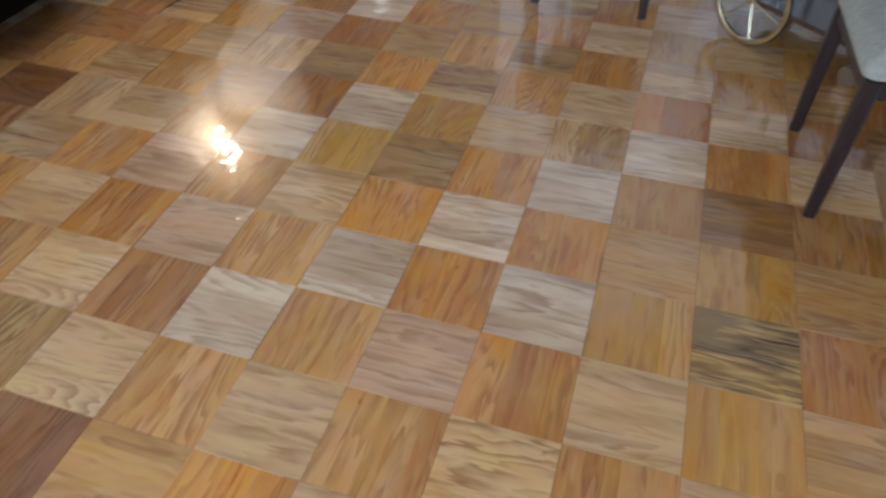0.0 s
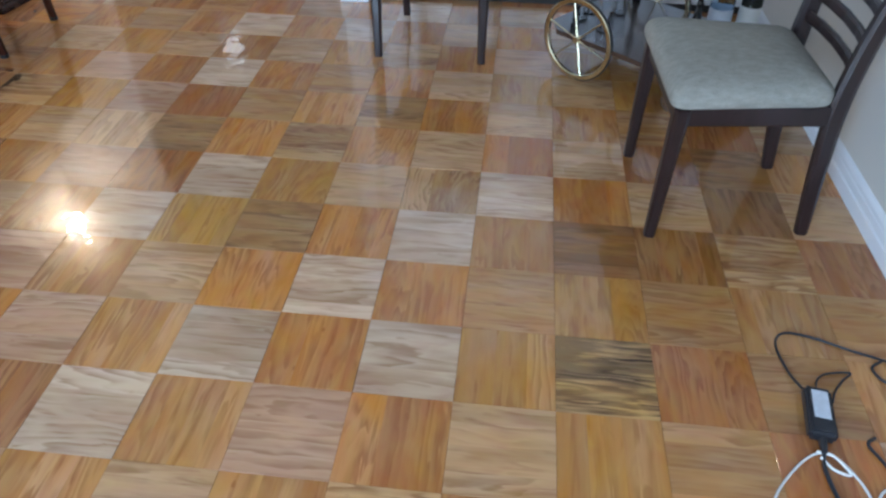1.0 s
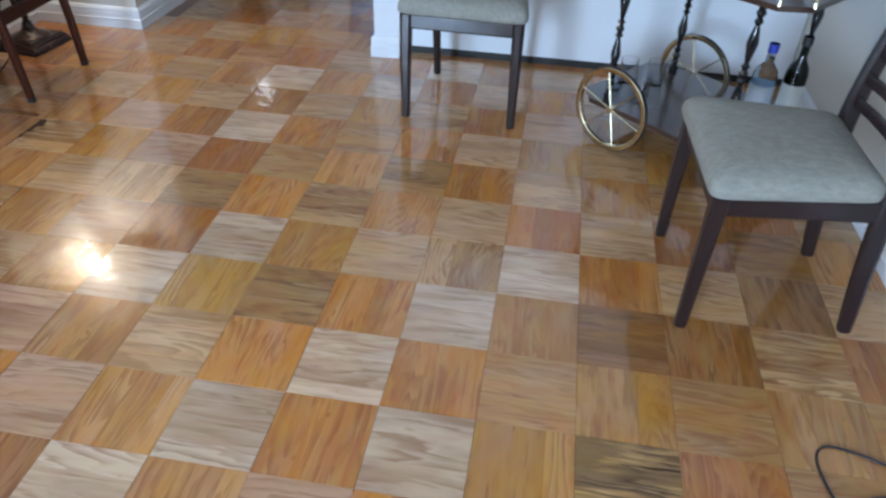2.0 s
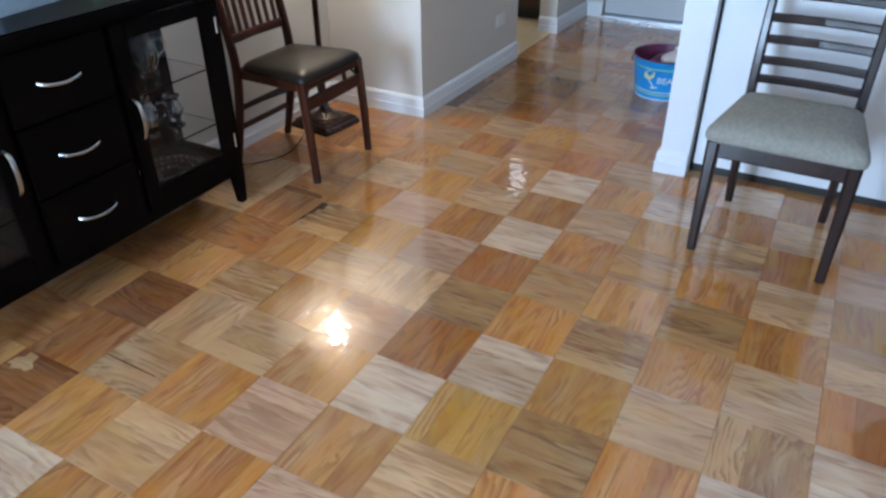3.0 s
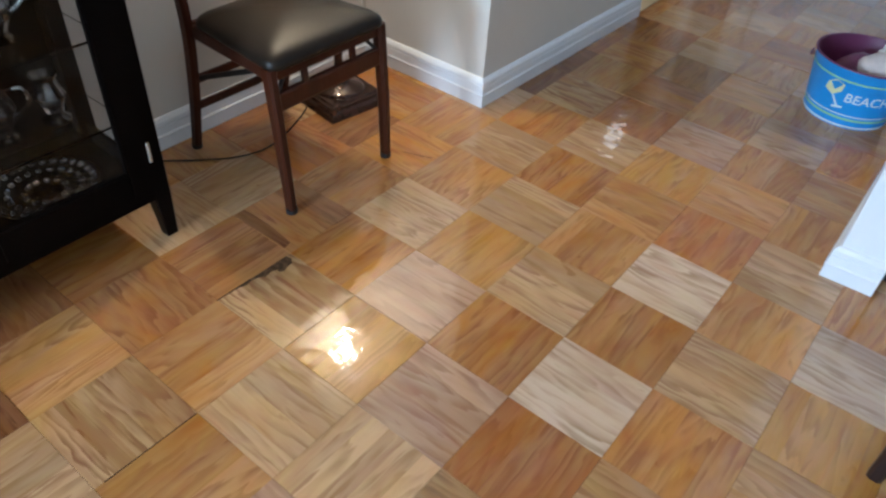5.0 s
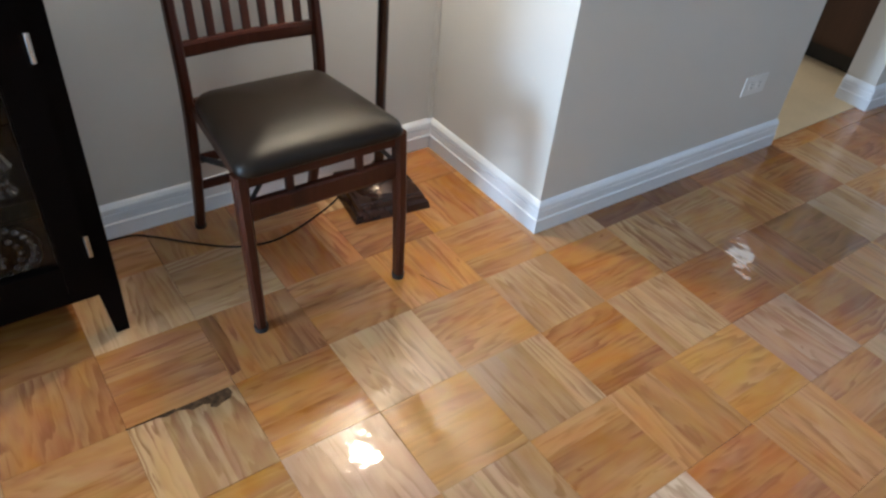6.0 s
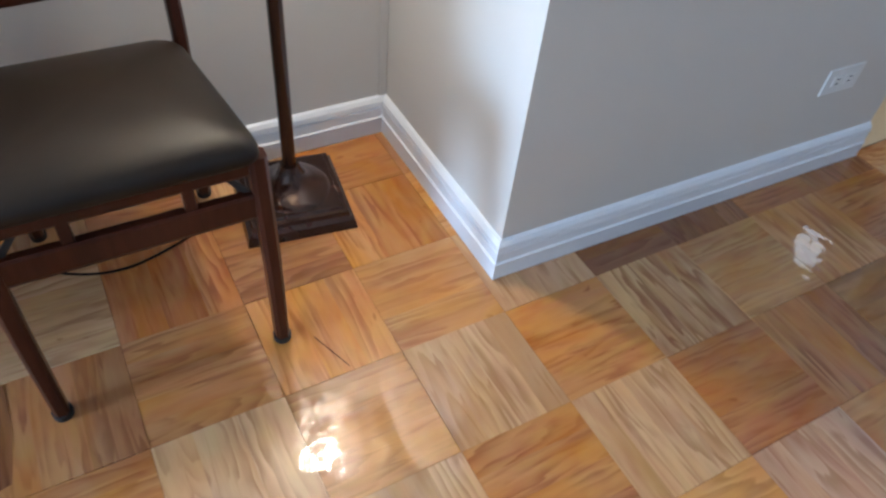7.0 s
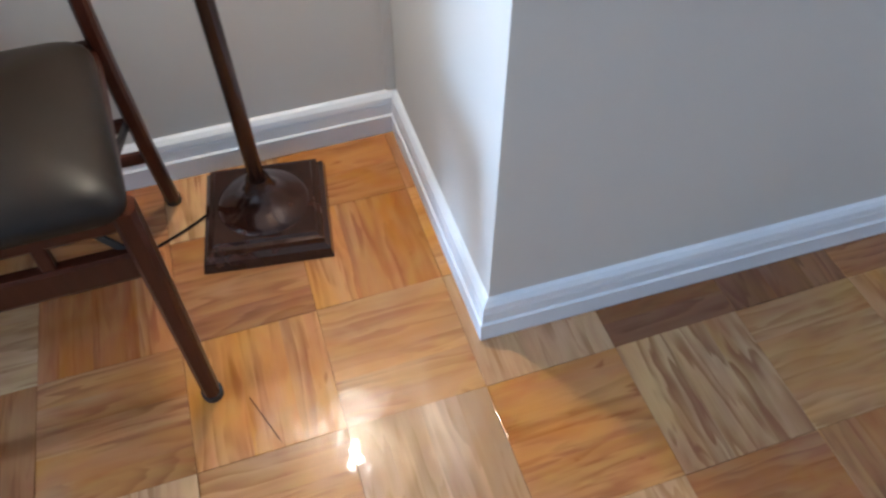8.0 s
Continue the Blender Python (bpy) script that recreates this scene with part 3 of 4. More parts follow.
part("lower_back_rail", sweep(mesh(), [(-0.170, 0.166, 0.530), (0, 0.178, 0.530), (0.170, 0.166, 0.530)], 0.018, 0.036, (0, 1, 0), 0.2), MAHOGANY, fold)
part("upper_back_rail", sweep(mesh(), [(-0.170, 0.226, 0.850), (0, 0.240, 0.850), (0.170, 0.226, 0.850)], 0.018, 0.075, (0, 1, 0), 0.2), MAHOGANY, fold)
for k in range(7):
    x = -0.129 + 0.043 * k
    bow = 0.011 * (1 - (x / 0.17) ** 2)
    part("back_slat", sweep(mesh(), [(x, 0.168 + bow, 0.545), (x, 0.190 + bow, 0.68), (x, 0.222 + bow, 0.82)], 0.020, 0.009, (1, 0, 0), 0.2), MAHOGANY, fold)
plan = rounded([(-0.203, -0.222), (0.203, -0.222), (0.166, 0.138), (-0.166, 0.138)], 0.042, 7)
pad = cushion(mesh(), plan, [(0.97, 0.412), (0.995, 0.416), (1.0, 0.422), (0.998, 0.428), (0.985, 0.436), (0.955, 0.443), (0.90, 0.450), (0.80, 0.457), (0.62, 0.464), (0.42, 0.469), (0.2, 0.471)])
for v in pad.verts:
    # the pad falls a little towards the back
    v.co.z -= 0.030 * max(0.0, v.co.y + 0.10) * (1.0 if v.co.z > 0.417 else 0.3)
part("seat", pad, LEATHER, fold, "dark brown leatherette padded seat", True)
fold.matrix_world = pose(-2.180, 2.708, 0, 0, 0, 90)

# floor lamp in the corner
lamp = thing("floor_lamp", Matrix(), "dark bronze floor lamp with a square base, lit", "lamp")
base = mesh()
steps = [(0.117, 0.0), (0.117, 0.004), (0.113, 0.022), (0.104, 0.030), (0.102, 0.040), (0.094, 0.041), (0.090, 0.047)]
rings = [[base.verts.new((sx * a, sy * a, z)) for sx, sy in ((-1, -1), (1, -1), (1, 1), (-1, 1))] for a, z in steps]
for low, top in zip(rings, rings[1:]):
    for k in range(4):
        base.faces.new((low[k], low[(k + 1) % 4], top[(k + 1) % 4], top[k]))
base.faces.new(rings[0][::-1])
base.faces.new(rings[-1])
part("base", base, BRONZE, lamp)
part("dome", lathe(mesh(), [(0.086, 0.044), (0.084, 0.049), (0.074, 0.056), (0.052, 0.064), (0.036, 0.073), (0.027, 0.086), (0.022, 0.104), (0.020, 0.112), (0.0, 0.112)], 40), BRONZE, lamp, "", True)
part("pole", lathe(mesh(), [(0, 0.10), (0.0145, 0.10), (0.0145, 1.240), (0.018, 1.245), (0.018, 1.265), (0.009, 1.270), (0.009, 1.414), (0, 1.414)], 20), BRONZE, lamp, "", True)
part("socket_arm", sweep(mesh(), [(0, 0, 1.280), (-0.055, 0.019, 1.284), (-0.075, 0.026, 1.302)], 0.014, 0.014, (0, 1, 0), round_n=10), BRONZE, lamp)
part("bulb", lathe(mesh(), [(0, 1.296), (0.018, 1.297), (0.020, 1.312), (0.034, 1.326), (0.044, 1.344), (0.047, 1.362), (0.043, 1.382), (0.031, 1.399), (0.015, 1.407), (0, 1.409)], 20, (-0.075, 0.026, 0)), BULB, lamp, "glowing frosted globe bulb", True)
part("shade", lathe(mesh(), [(0.215, 1.315), (0.115, 1.560), (0.112, 1.560), (0.211, 1.315), (0.215, 1.315)], 40), SHADE, lamp, "cream fabric shade", True)
part("finial", lathe(mesh(), [(0, 1.414), (0.004, 1.416), (0.004, 1.570), (0, 1.572)], 8), BRONZE, lamp)
for k in range(3):
    a = 2 * math.pi * k / 3
    part("shade_wire", sweep(mesh(), [(0, 0, 1.558), (0.113 * math.cos(a), 0.113 * math.sin(a), 1.558)], 0.003, 0.003, (0, 0, 1), round_n=6), BRONZE, lamp)
lamp.matrix_world = pose(-2.296, 3.044, 0, 0, 0, -8)

cord = smooth_line([(-2.40, 2.975, 0.006), (-2.335, 2.93, 0.004), (-2.27, 2.80, 0.005), (-2.238, 2.68, 0.005), (-2.262, 2.585, 0.005), (-2.335, 2.49, 0.005), (-2.41, 2.41, 0.005), (-2.443, 2.34, 0.005), (-2.446, 2.1, 0.005)], 8)
tagged(part("lamp_cord", sweep(mesh(), cord, 0.0048, 0.0048, (0, 0, 1), round_n=8), CORD, None, "", True), "thin black lamp cord lying along the floor", "cable")

# sideboard against the alcove wall
side = thing("sideboard", Matrix(), "black-brown wooden sideboard with glass doors and three drawers", "sideboard")
Y0, Y1, XB, XF = 0.965, 2.265, -2.445, -2.100
part("top", block(mesh(), (XB - 0.005, Y0 - 0.02, 0.815), (XF + 0.035, Y1 + 0.02, 0.850), 0.006), CABINET, side)
part("bottom", block(mesh(), (XB, Y0 + 0.045, 0.165), (XF - 0.002, Y1 - 0.045, 0.187)), CABINET, side)
part("back", block(mesh(), (XB, Y0 + 0.04, 0.16), (XB + 0.010, Y1 - 0.04, 0.815)), CABINET, side)
part("lower_rail", block(mesh(), (XF - 0.022, Y0 + 0.04, 0.128), (XF, Y1 - 0.04, 0.168), 0.003), CABINET, side)
part("upper_rail", block(mesh(), (XF - 0.022, Y0 + 0.04, 0.792), (XF, Y1 - 0.04, 0.815), 0.002), CABINET, side)
for y in (Y0, Y1 - 0.045):
    for x in (XB, XF - 0.045):
        inner = 1 if y == Y0 else -1
        toe = 0.006
        line = [(x + 0.0225, y + 0.0225 - inner * toe, 0), (x + 0.0225, y + 0.0225, 0.13), (x + 0.0225, y + 0.0225, 0.815)]
        part("post", sweep(mesh(), line, [0.030, 0.045, 0.045], [0.030, 0.045, 0.045], chamfer=0.06), CABINET, side)
for y in (1.435, 1.795):
    part("divider", block(mesh(), (XB, y - 0.009, 0.165), (XF - 0.003, y + 0.009, 0.815)), CABINET, side)
for y in (Y0 + 0.012, Y1 - 0.026):
    for z0, z1 in ((0.13, 0.205), (0.76, 0.815)):
        part("side_rail", block(mesh(), (XB + 0.04, y, z0), (XF - 0.04, y + 0.014, z1), 0.002), CABINET, side)
    part("side_glass", block(mesh(), (XB + 0.035, y + 0.005, 0.20), (XF - 0.04, y + 0.009, 0.765)), GLASS, side, "clear glass side pane").visible_shadow = False
for z0, z1 in ((0.170, 0.378), (0.384, 0.592), (0.598, 0.792)):
    drawer = part("drawer", block(mesh(), (XF - 0.01, 1.447, z0), (XF + 0.016, 1.784, z1), 0.003), CABINET, side)
    zc = {0.170: 0.280, 0.384: 0.490, 0.598: 0.700}[z0]
    line = smooth_line([(XF + 0.014, 1.545, zc + 0.002), (XF + 0.034, 1.562, zc - 0.004), (XF + 0.040, 1.614, zc - 0.010), (XF + 0.034, 1.666, zc - 0.004), (XF + 0.014, 1.683, zc + 0.002)], 5)
    part("handle", sweep(mesh(), line, 0.005, 0.009, (1, 0, 0), 0.25), CHROME, drawer, "bowed nickel handle", True)
for a, b, hinge in ((1.806, 2.228, 1), (1.002, 1.424, -1)):
    z0, z1 = 0.170, 0.792
    frame_parts = [((a, z0), (a + 0.052, z1)), ((b - 0.066, z0), (b, z1)), ((a + 0.052, z0), (b - 0.066, z0 + 0.075)), ((a + 0.052, z1 - 0.05), (b - 0.066, z1))]
    if hinge < 0:
        frame_parts[0], frame_parts[1] = ((a, z0), (a + 0.066, z1)), ((b - 0.052, z0), (b, z1))
        frame_parts[2], frame_parts[3] = ((a + 0.066, z0), (b - 0.052, z0 + 0.075)), ((a + 0.066, z1 - 0.05), (b - 0.052, z1))
    leaf = None
    for (y0, c0), (y1, c1) in frame_parts:
        bar = part("door" if leaf is None else "door_rail", block(mesh(), (XF - 0.004, y0, c0), (XF + 0.016, y1, c1), 0.003), CABINET, side if leaf is None else leaf)
        leaf = leaf or bar
    pane = part("door_pane", block(mesh(), (XF + 0.002, frame_parts[2][0][0] - 0.006, z0 + 0.07), (XF + 0.006, frame_parts[2][1][0] + 0.006, z1 - 0.045)), GLASS, leaf, "clear glass pane")
    pane.visible_shadow = False
    yh = a + 0.027 if hinge > 0 else b - 0.027
    line = smooth_line([(XF + 0.014, yh, 0.425), (XF + 0.036, yh, 0.445), (XF + 0.044, yh, 0.495), (XF + 0.036, yh, 0.545), (XF + 0.014, yh, 0.562)], 5)
    part("handle", sweep(mesh(), line, 0.013, 0.007, (0, 1, 0), 0.25), CHROME, leaf, "bowed nickel handle", True)
    yk = b - 0.004 if hinge > 0 else a + 0.004
    for z in (0.278, 0.700):
        part("hinge", lathe(mesh(), [(0, -0.027), (0.005, -0.027), (0.005, 0.027), (0, 0.027)], 10, (XF + 0.018, yk, z)), CHROME, leaf, "nickel hinge")
for y0, y1 in ((1.81, 2.22), (1.01, 1.42)):
    for z in (0.335, 0.540):
        shelf = part("glass_shelf", block(mesh(), (XB + 0.02, y0, z), (XF - 0.04, y1, z + 0.006)), GLASS, side, "clear glass shelf")
        shelf.visible_shadow = False


def crystal(name, profile, at, label, category, n=20):
    bm = lathe(mesh(), profile, n, at)
    return tagged(part(name, bm, CRYSTAL, None, "", True), label, category)


VASE = [(0, 0), (0.030, 0), (0.032, 0.006), (0.018, 0.020), (0.022, 0.040), (0.034, 0.062), (0.024, 0.086), (0.020, 0.098), (0.030, 0.116), (0.026, 0.114), (0.016, 0.098), (0.020, 0.086), (0.028, 0.062), (0.018, 0.042), (0, 0.030)]
JUG = [(0, 0), (0.040, 0), (0.042, 0.008), (0.030, 0.020), (0.050, 0.060), (0.058, 0.095), (0.045, 0.135), (0.026, 0.165), (0.034, 0.190), (0.030, 0.189), (0.021, 0.165), (0.038, 0.135), (0.050, 0.095), (0.042, 0.060), (0.022, 0.026), (0, 0.022)]
jug = thing("glass_pitcher", Matrix(), "cut crystal pitcher on a glass shelf", "pitcher")
part("body", lathe(mesh(), JUG, 14), CRYSTAL, jug)
part("handle", sweep(mesh(), smooth_line([(0.045, 0, 0.145), (0.085, 0, 0.150), (0.092, 0, 0.105), (0.055, 0, 0.070)], 5), 0.009, 0.009, (0, 1, 0), round_n=8), CRYSTAL, jug, "", True)
jug.matrix_world = pose(-2.26, 2.055, 0.546, 0, 0, 70) @ Matrix.Scale(0.78, 4)
jug_low = copy_thing(jug, pose(-2.25, 1.995, 0.341, 0, 0, 60))
tagged(jug_low, "cut crystal pitcher on a low glass shelf")
crystal("crystal_vase", VASE, (-2.247, 2.115, 0.341), "small cut crystal vase in the glass-door cabinet", "vase")
plate = thing("crystal_plate", Matrix(), "round cut crystal plate with a beaded rim", "plate")
part("dish", lathe(mesh(), [(0, 0.004), (0.05, 0.004), (0.075, 0.010), (0.122, 0.022), (0.124, 0.026), (0.075, 0.016), (0.05, 0.009), (0, 0.008)], 40), CRYSTAL, plate, "", True)
for count, r, z, s in ((28, 0.106, 0.024, 0.0085), (20, 0.080, 0.018, 0.0075), (12, 0.045, 0.012, 0.007)):
    for k in range(count):
        a = 2 * math.pi * k / count
        part("bead", lathe(mesh(), [(0, -s), (s * 0.8, -s * 0.5), (s, 0), (s * 0.7, s * 0.6), (0, s)], 6, (r * math.cos(a), r * math.sin(a), z)), CRYSTAL, plate)
plate.matrix_world = pose(-2.225, 2.03, 0.187, 0, 0, 0)

# a tray and a box on the sideboard
TRAYPLASTIC = material("pale_blue_plastic", (0.45, 0.58, 0.72), 0.25, vary=0.05, scale=12)
tray_box = thing("plastic_tray", Matrix(), "pale blue plastic tray with small packets on the sideboard", "tray")
tray_floor = rounded([(-0.09, -0.13), (0.09, -0.13), (0.09, 0.13), (-0.09, 0.13)], 0.02, 4)
part("tray_bottom", prism(mesh(), tray_floor, 0.0, 0.004), TRAYPLASTIC, tray_box)
rim = mesh()
walls = [[rim.verts.new((p.x * k, p.y * k, z)) for p in tray_floor] for k, z in ((1.0, 0.0), (1.06, 0.045), (1.09, 0.047), (1.09, 0.044), (1.075, 0.043), (1.02, 0.0))]
for low, top in zip(walls, walls[1:] + walls[:1]):
    for k in range(len(tray_floor)):
        q = (k + 1) % len(tray_floor)
        rim.faces.new((low[k], low[q], top[q], top[k]))
part("rim", rim, TRAYPLASTIC, tray_box, "", True)
tray_box.matrix_world = pose(-2.338, 1.70, 0.850, 0, 0, 8)
for dx, dy, turn, mat, label in ((0.03, -0.05, 12, REDBOX, "small red packet lying in the tray"), (0.02, 0.05, -20, BLUETIN, "small blue packet lying in the tray"), (-0.04, 0.0, 40, GREENBOX, "small green packet lying in the tray")):
    pk = tagged(part("packet", block(mesh(), (-0.03, -0.022, 0), (0.03, 0.022, 0.026), 0.004), mat), label, "packet", "packets in the tray")
    pk.matrix_world = tray_box.matrix_world @ pose(dx, dy, 0.0045, 0, 0, turn)
gb = tagged(part("paper_box", block(mesh(), (-0.05, -0.035, 0), (0.05, 0.035, 0.03), 0.003), GREENBOX), "flat green paper box on the sideboard", "box")
gb.matrix_world = pose(-2.285, 1.93, 0.850, 0, 0, 20)

# tea trolley with two large wheels
cart = thing("tea_trolley", Matrix(), "black and brass tea trolley with two large spoked wheels", "trolley")
CUT = 0.07
deck = [(-0.17 + CUT, -0.262), (0.56 - CUT, -0.262), (0.56, -0.262 + CUT), (0.56, 0.262 - CUT), (0.56 - CUT, 0.262), (-0.17 + CUT, 0.262), (-0.17, 0.262 - CUT), (-0.17, -0.262 + CUT)]
part("top_tray", prism(mesh(), deck, 0.651, 0.668), SHELFLACQUER, cart)
part("lower_shelf", prism(mesh(), deck, 0.148, 0.166), SHELFLACQUER, cart)
for p, q in zip(deck, deck[1:] + deck[:1]):
    part("gallery_rail", sweep(mesh(), [(*p, 0.692), (*q, 0.692)], 0.008, 0.008, (0, 0, 1), round_n=8), BRASS, cart, "brass gallery rail")
    part("gallery_post", lathe(mesh(), [(0, 0.666), (0.006, 0.666), (0.004, 0.68), (0.006, 0.686), (0, 0.698)], 8, (*p, 0)), BRASS, cart)
SPINDLE = [(0.0, 0.166), (0.017, 0.168), (0.017, 0.186), (0.009, 0.192), (0.014, 0.204), (0.009, 0.214), (0.016, 0.228), (0.009, 0.242), (0.014, 0.254), (0.007, 0.264), (0.012, 0.30), (0.018, 0.335), (0.012, 0.37), (0.007, 0.392), (0.014, 0.402), (0.008, 0.412), (0.015, 0.426), (0.008, 0.440), (0.014, 0.450), (0.007, 0.460), (0.012, 0.49), (0.018, 0.525), (0.012, 0.56), (0.007, 0.578), (0.014, 0.590), (0.008, 0.602), (0.015, 0.616), (0.010, 0.628), (0.016, 0.640), (0.016, 0.651), (0, 0.652)]
for u in (-0.06, 0.42):
    for w in (-0.205, 0.205):
        part("spindle", lathe(mesh(), SPINDLE, 14, (u, w, 0)), BLACKLACQUER, cart, "", True)
part("axle", sweep(mesh(), [(0, -0.272, 0.157), (0, 0.272, 0.157)], 0.012, 0.012, (0, 0, 1), round_n=10), BRASS, cart)
for s in (-1, 1):
    y, R, zc = s * 0.262, 0.145, 0.157
    ring = [(R * math.cos(2 * math.pi * k / 48), y, zc + R * math.sin(2 * math.pi * k / 48)) for k in range(48)]
    wheel = part("wheel", sweep(mesh(), ring, 0.016, 0.018, (0, 1, 0), 0.15, True), BRASS, cart, "large brass spoked wheel", True)
    tyre = [(0.152 * math.cos(2 * math.pi * k / 48), y, zc + 0.152 * math.sin(2 * math.pi * k / 48)) for k in range(48)]
    part("tyre", sweep(mesh(), tyre, 0.012, 0.010, (0, 1, 0), 0.2, True), RUBBER, wheel, "thin black tyre", True)
    part("hub", sweep(mesh(), [(0, y - 0.014, zc), (0, y + 0.014, zc)], 0.024, 0.024, (0, 0, 1), round_n=14), BRASS, wheel)
    for k in range(6):
        a = math.radians(104 + 60 * k)
        part("spoke", sweep(mesh(), [(0.01 * math.cos(a), y, zc + 0.01 * math.sin(a)), (R * math.cos(a), y, zc + R * math.sin(a))], 0.006, 0.006, (0, 1, 0), round_n=6), BRASS, wheel)
    caster = part("caster", sweep(mesh(), [(0.42, s * 0.205, 0.148), (0.42, s * 0.205, 0.07), (0.40, s * 0.205, 0.045)], 0.014, 0.014, (0, 1, 0), round_n=8), CHROME, cart, "small nickel caster")
    part("caster_wheel", sweep(mesh(), [(0.395, s * 0.205 - 0.011, 0.034), (0.395, s * 0.205 + 0.011, 0.034)], 0.068, 0.068, (0, 0, 1), round_n=20), CHROME, caster)
TROLLEY = pose(0.474, 2.834, 0, 0, 0, -40)
cart.matrix_world = TROLLEY


def on_trolley(u, w, z):
    return TROLLEY @ Matrix.Translation((u, w, z))


def bottle(m, mat, label, tall=0.30, r=0.038, sleeve=LABEL, top=BRASS):
    b = thing("bottle", Matrix(), label, "bottle", "bottles on the trolley")
    part("body", lathe(mesh(), [(0, 0), (r, 0.002), (r, tall * 0.58), (r * 0.85, tall * 0.66), (0.014, tall * 0.76), (0.013, tall * 0.96), (0.016, tall * 0.965), (0.016, tall), (0, tall)], 20), mat, b, "", True)
    part("paper_label", lathe(mesh(), [(r + 0.0006, tall * 0.18), (r + 0.0006, tall * 0.48)], 20), sleeve, b, "plain pale label", True)
    part("cap", lathe(mesh(), [(0, tall), (0.017, tall), (0.017, tall - 0.03), (0.0, tall - 0.03)], 14), top, b)
    b.matrix_world = m
    return b


bottle(on_trolley(0.36, 0.09, 0.166), BLUEGLASS, "clear bluish glass bottle with a pale label and blue cap", 0.27, 0.042, LABEL, BLUECAP)
bottle(on_trolley(0.445, 0.135, 0.166), WINEGLASS, "dark green wine bottle with a white label", 0.31, 0.037, TINWHITE, RUBBER)
TUMBLER = [(0, 0), (0.028, 0), (0.034, 0.09), (0.032, 0.09), (0.026, 0.006), (0, 0.006)]
WINE = [(0, 0), (0.034, 0), (0.03, 0.004), (0.005, 0.01), (0.004, 0.07), (0.03, 0.095), (0.038, 0.13), (0.03, 0.165), (0.028, 0.165), (0.036, 0.13), (0.028, 0.097), (0, 0.078)]
for u, w in ((-0.10, -0.12), (-0.02, -0.06), (-0.11, -0.03), (0.03, -0.14), (-0.03, 0.04)):
    g = tagged(part("drinking_glass", lathe(mesh(), TUMBLER, 18), CRYSTAL, None, "", True), "clear drinking glass on the trolley's lower shelf", "glass", "glasses on the lower shelf")
    g.matrix_world = on_trolley(u, w, 0.166)
for u, w in ((0.14, -0.16), (0.20, -0.06), (0.10, 0.02), (0.27, 0.10), (0.16, 0.14), (0.05, 0.13)):
    g = tagged(part("wine_glass", lathe(mesh(), WINE, 18), CRYSTAL, None, "", True), "clear stemmed wine glass on the trolley", "glass", "wine glasses")
    g.matrix_world = on_trolley(u, w, 0.668)
for u, w, mat, label in ((-0.07, -0.05, GREENBOX, "small green paper box on the trolley"), (-0.025, -0.035, REDBOX, "small dark red paper box on the trolley")):
    bx = tagged(part("paper_box", block(mesh(), (-0.018, -0.016, 0), (0.018, 0.016, 0.055), 0.002), mat), label, "box")
    bx.matrix_world = on_trolley(u, w, 0.676)
bowl = tagged(part("porcelain_bowl", lathe(mesh(), [(0, 0), (0.05, 0), (0.052, 0.012), (0.085, 0.035), (0.112, 0.085), (0.116, 0.11), (0.111, 0.11), (0.105, 0.085), (0.078, 0.04), (0, 0.02)], 36), PORCELAIN, None, "", True), "large white porcelain bowl on the trolley", "bowl")
bowl.matrix_world = on_trolley(0.40, -0.10, 0.668)
tray = tagged(part("serving_dish", lathe(mesh(), [(0, 0), (0.06, 0), (0.10, 0.008), (0.098, 0.011), (0.06, 0.004), (0, 0.004)], 28), BLACKLACQUER, None, "", True), "small dark serving dish under the boxes", "dish")
tray.matrix_world = on_trolley(-0.045, -0.045, 0.668)

# painted tin bucket in the hall
bucket = thing("beach_bucket", Matrix(), "blue painted tin bucket lettered BEACH, plum inside", "bucket")
RB, RT, BH = 0.140, 0.168, 0.212


def bucket_r(z):
    return RB + (RT - RB) * z / BH


part("shell", lathe(mesh(), [(0, 0.004), (RB - 0.003, 0.004), (RB, 0), (RB, 0.004), (RT, BH - 0.004), (RT + 0.004, BH)], 48), BLUETIN, bucket, "", True)
part("lining", lathe(mesh(), [(0, 0.010), (RB - 0.006, 0.010), (RT - 0.003, BH - 0.001), (RT + 0.004, BH + 0.0005)], 48), PURPLETIN, bucket, "plum painted inside", True)
part("rim", sweep(mesh(), [((RT + 0.002) * math.cos(2 * math.pi * k / 48), (RT + 0.002) * math.sin(2 * math.pi * k / 48), BH) for k in range(48)], 0.007, 0.007, (0, 0, 1), closed=True, round_n=8), PURPLETIN, bucket, "rolled plum rim", True)
for z, hgt, mat in ((0.030, 0.008, TINGREEN), (0.046, 0.004, TINWHITE), (0.168, 0.006, TINGREEN), (0.004, 0.006, TINWHITE)):
    part("painted_band", lathe(mesh(), [(bucket_r(z) + 0.0008, z), (bucket_r(z + hgt) + 0.0008, z + hgt)], 48), mat, bucket, "", True)


def wrapped(outline_mesh_vertices, angle, z0):
    """Lays flat points (x along, y up) round the bucket."""
    for v in outline_mesh_vertices:
        r = bucket_r(z0 + v.co.y) + 0.0012 + v.co.z
        a = angle + v.co.x / r
        v.co = Vector((r * math.cos(a), r * math.sin(a), z0 + v.co.y))


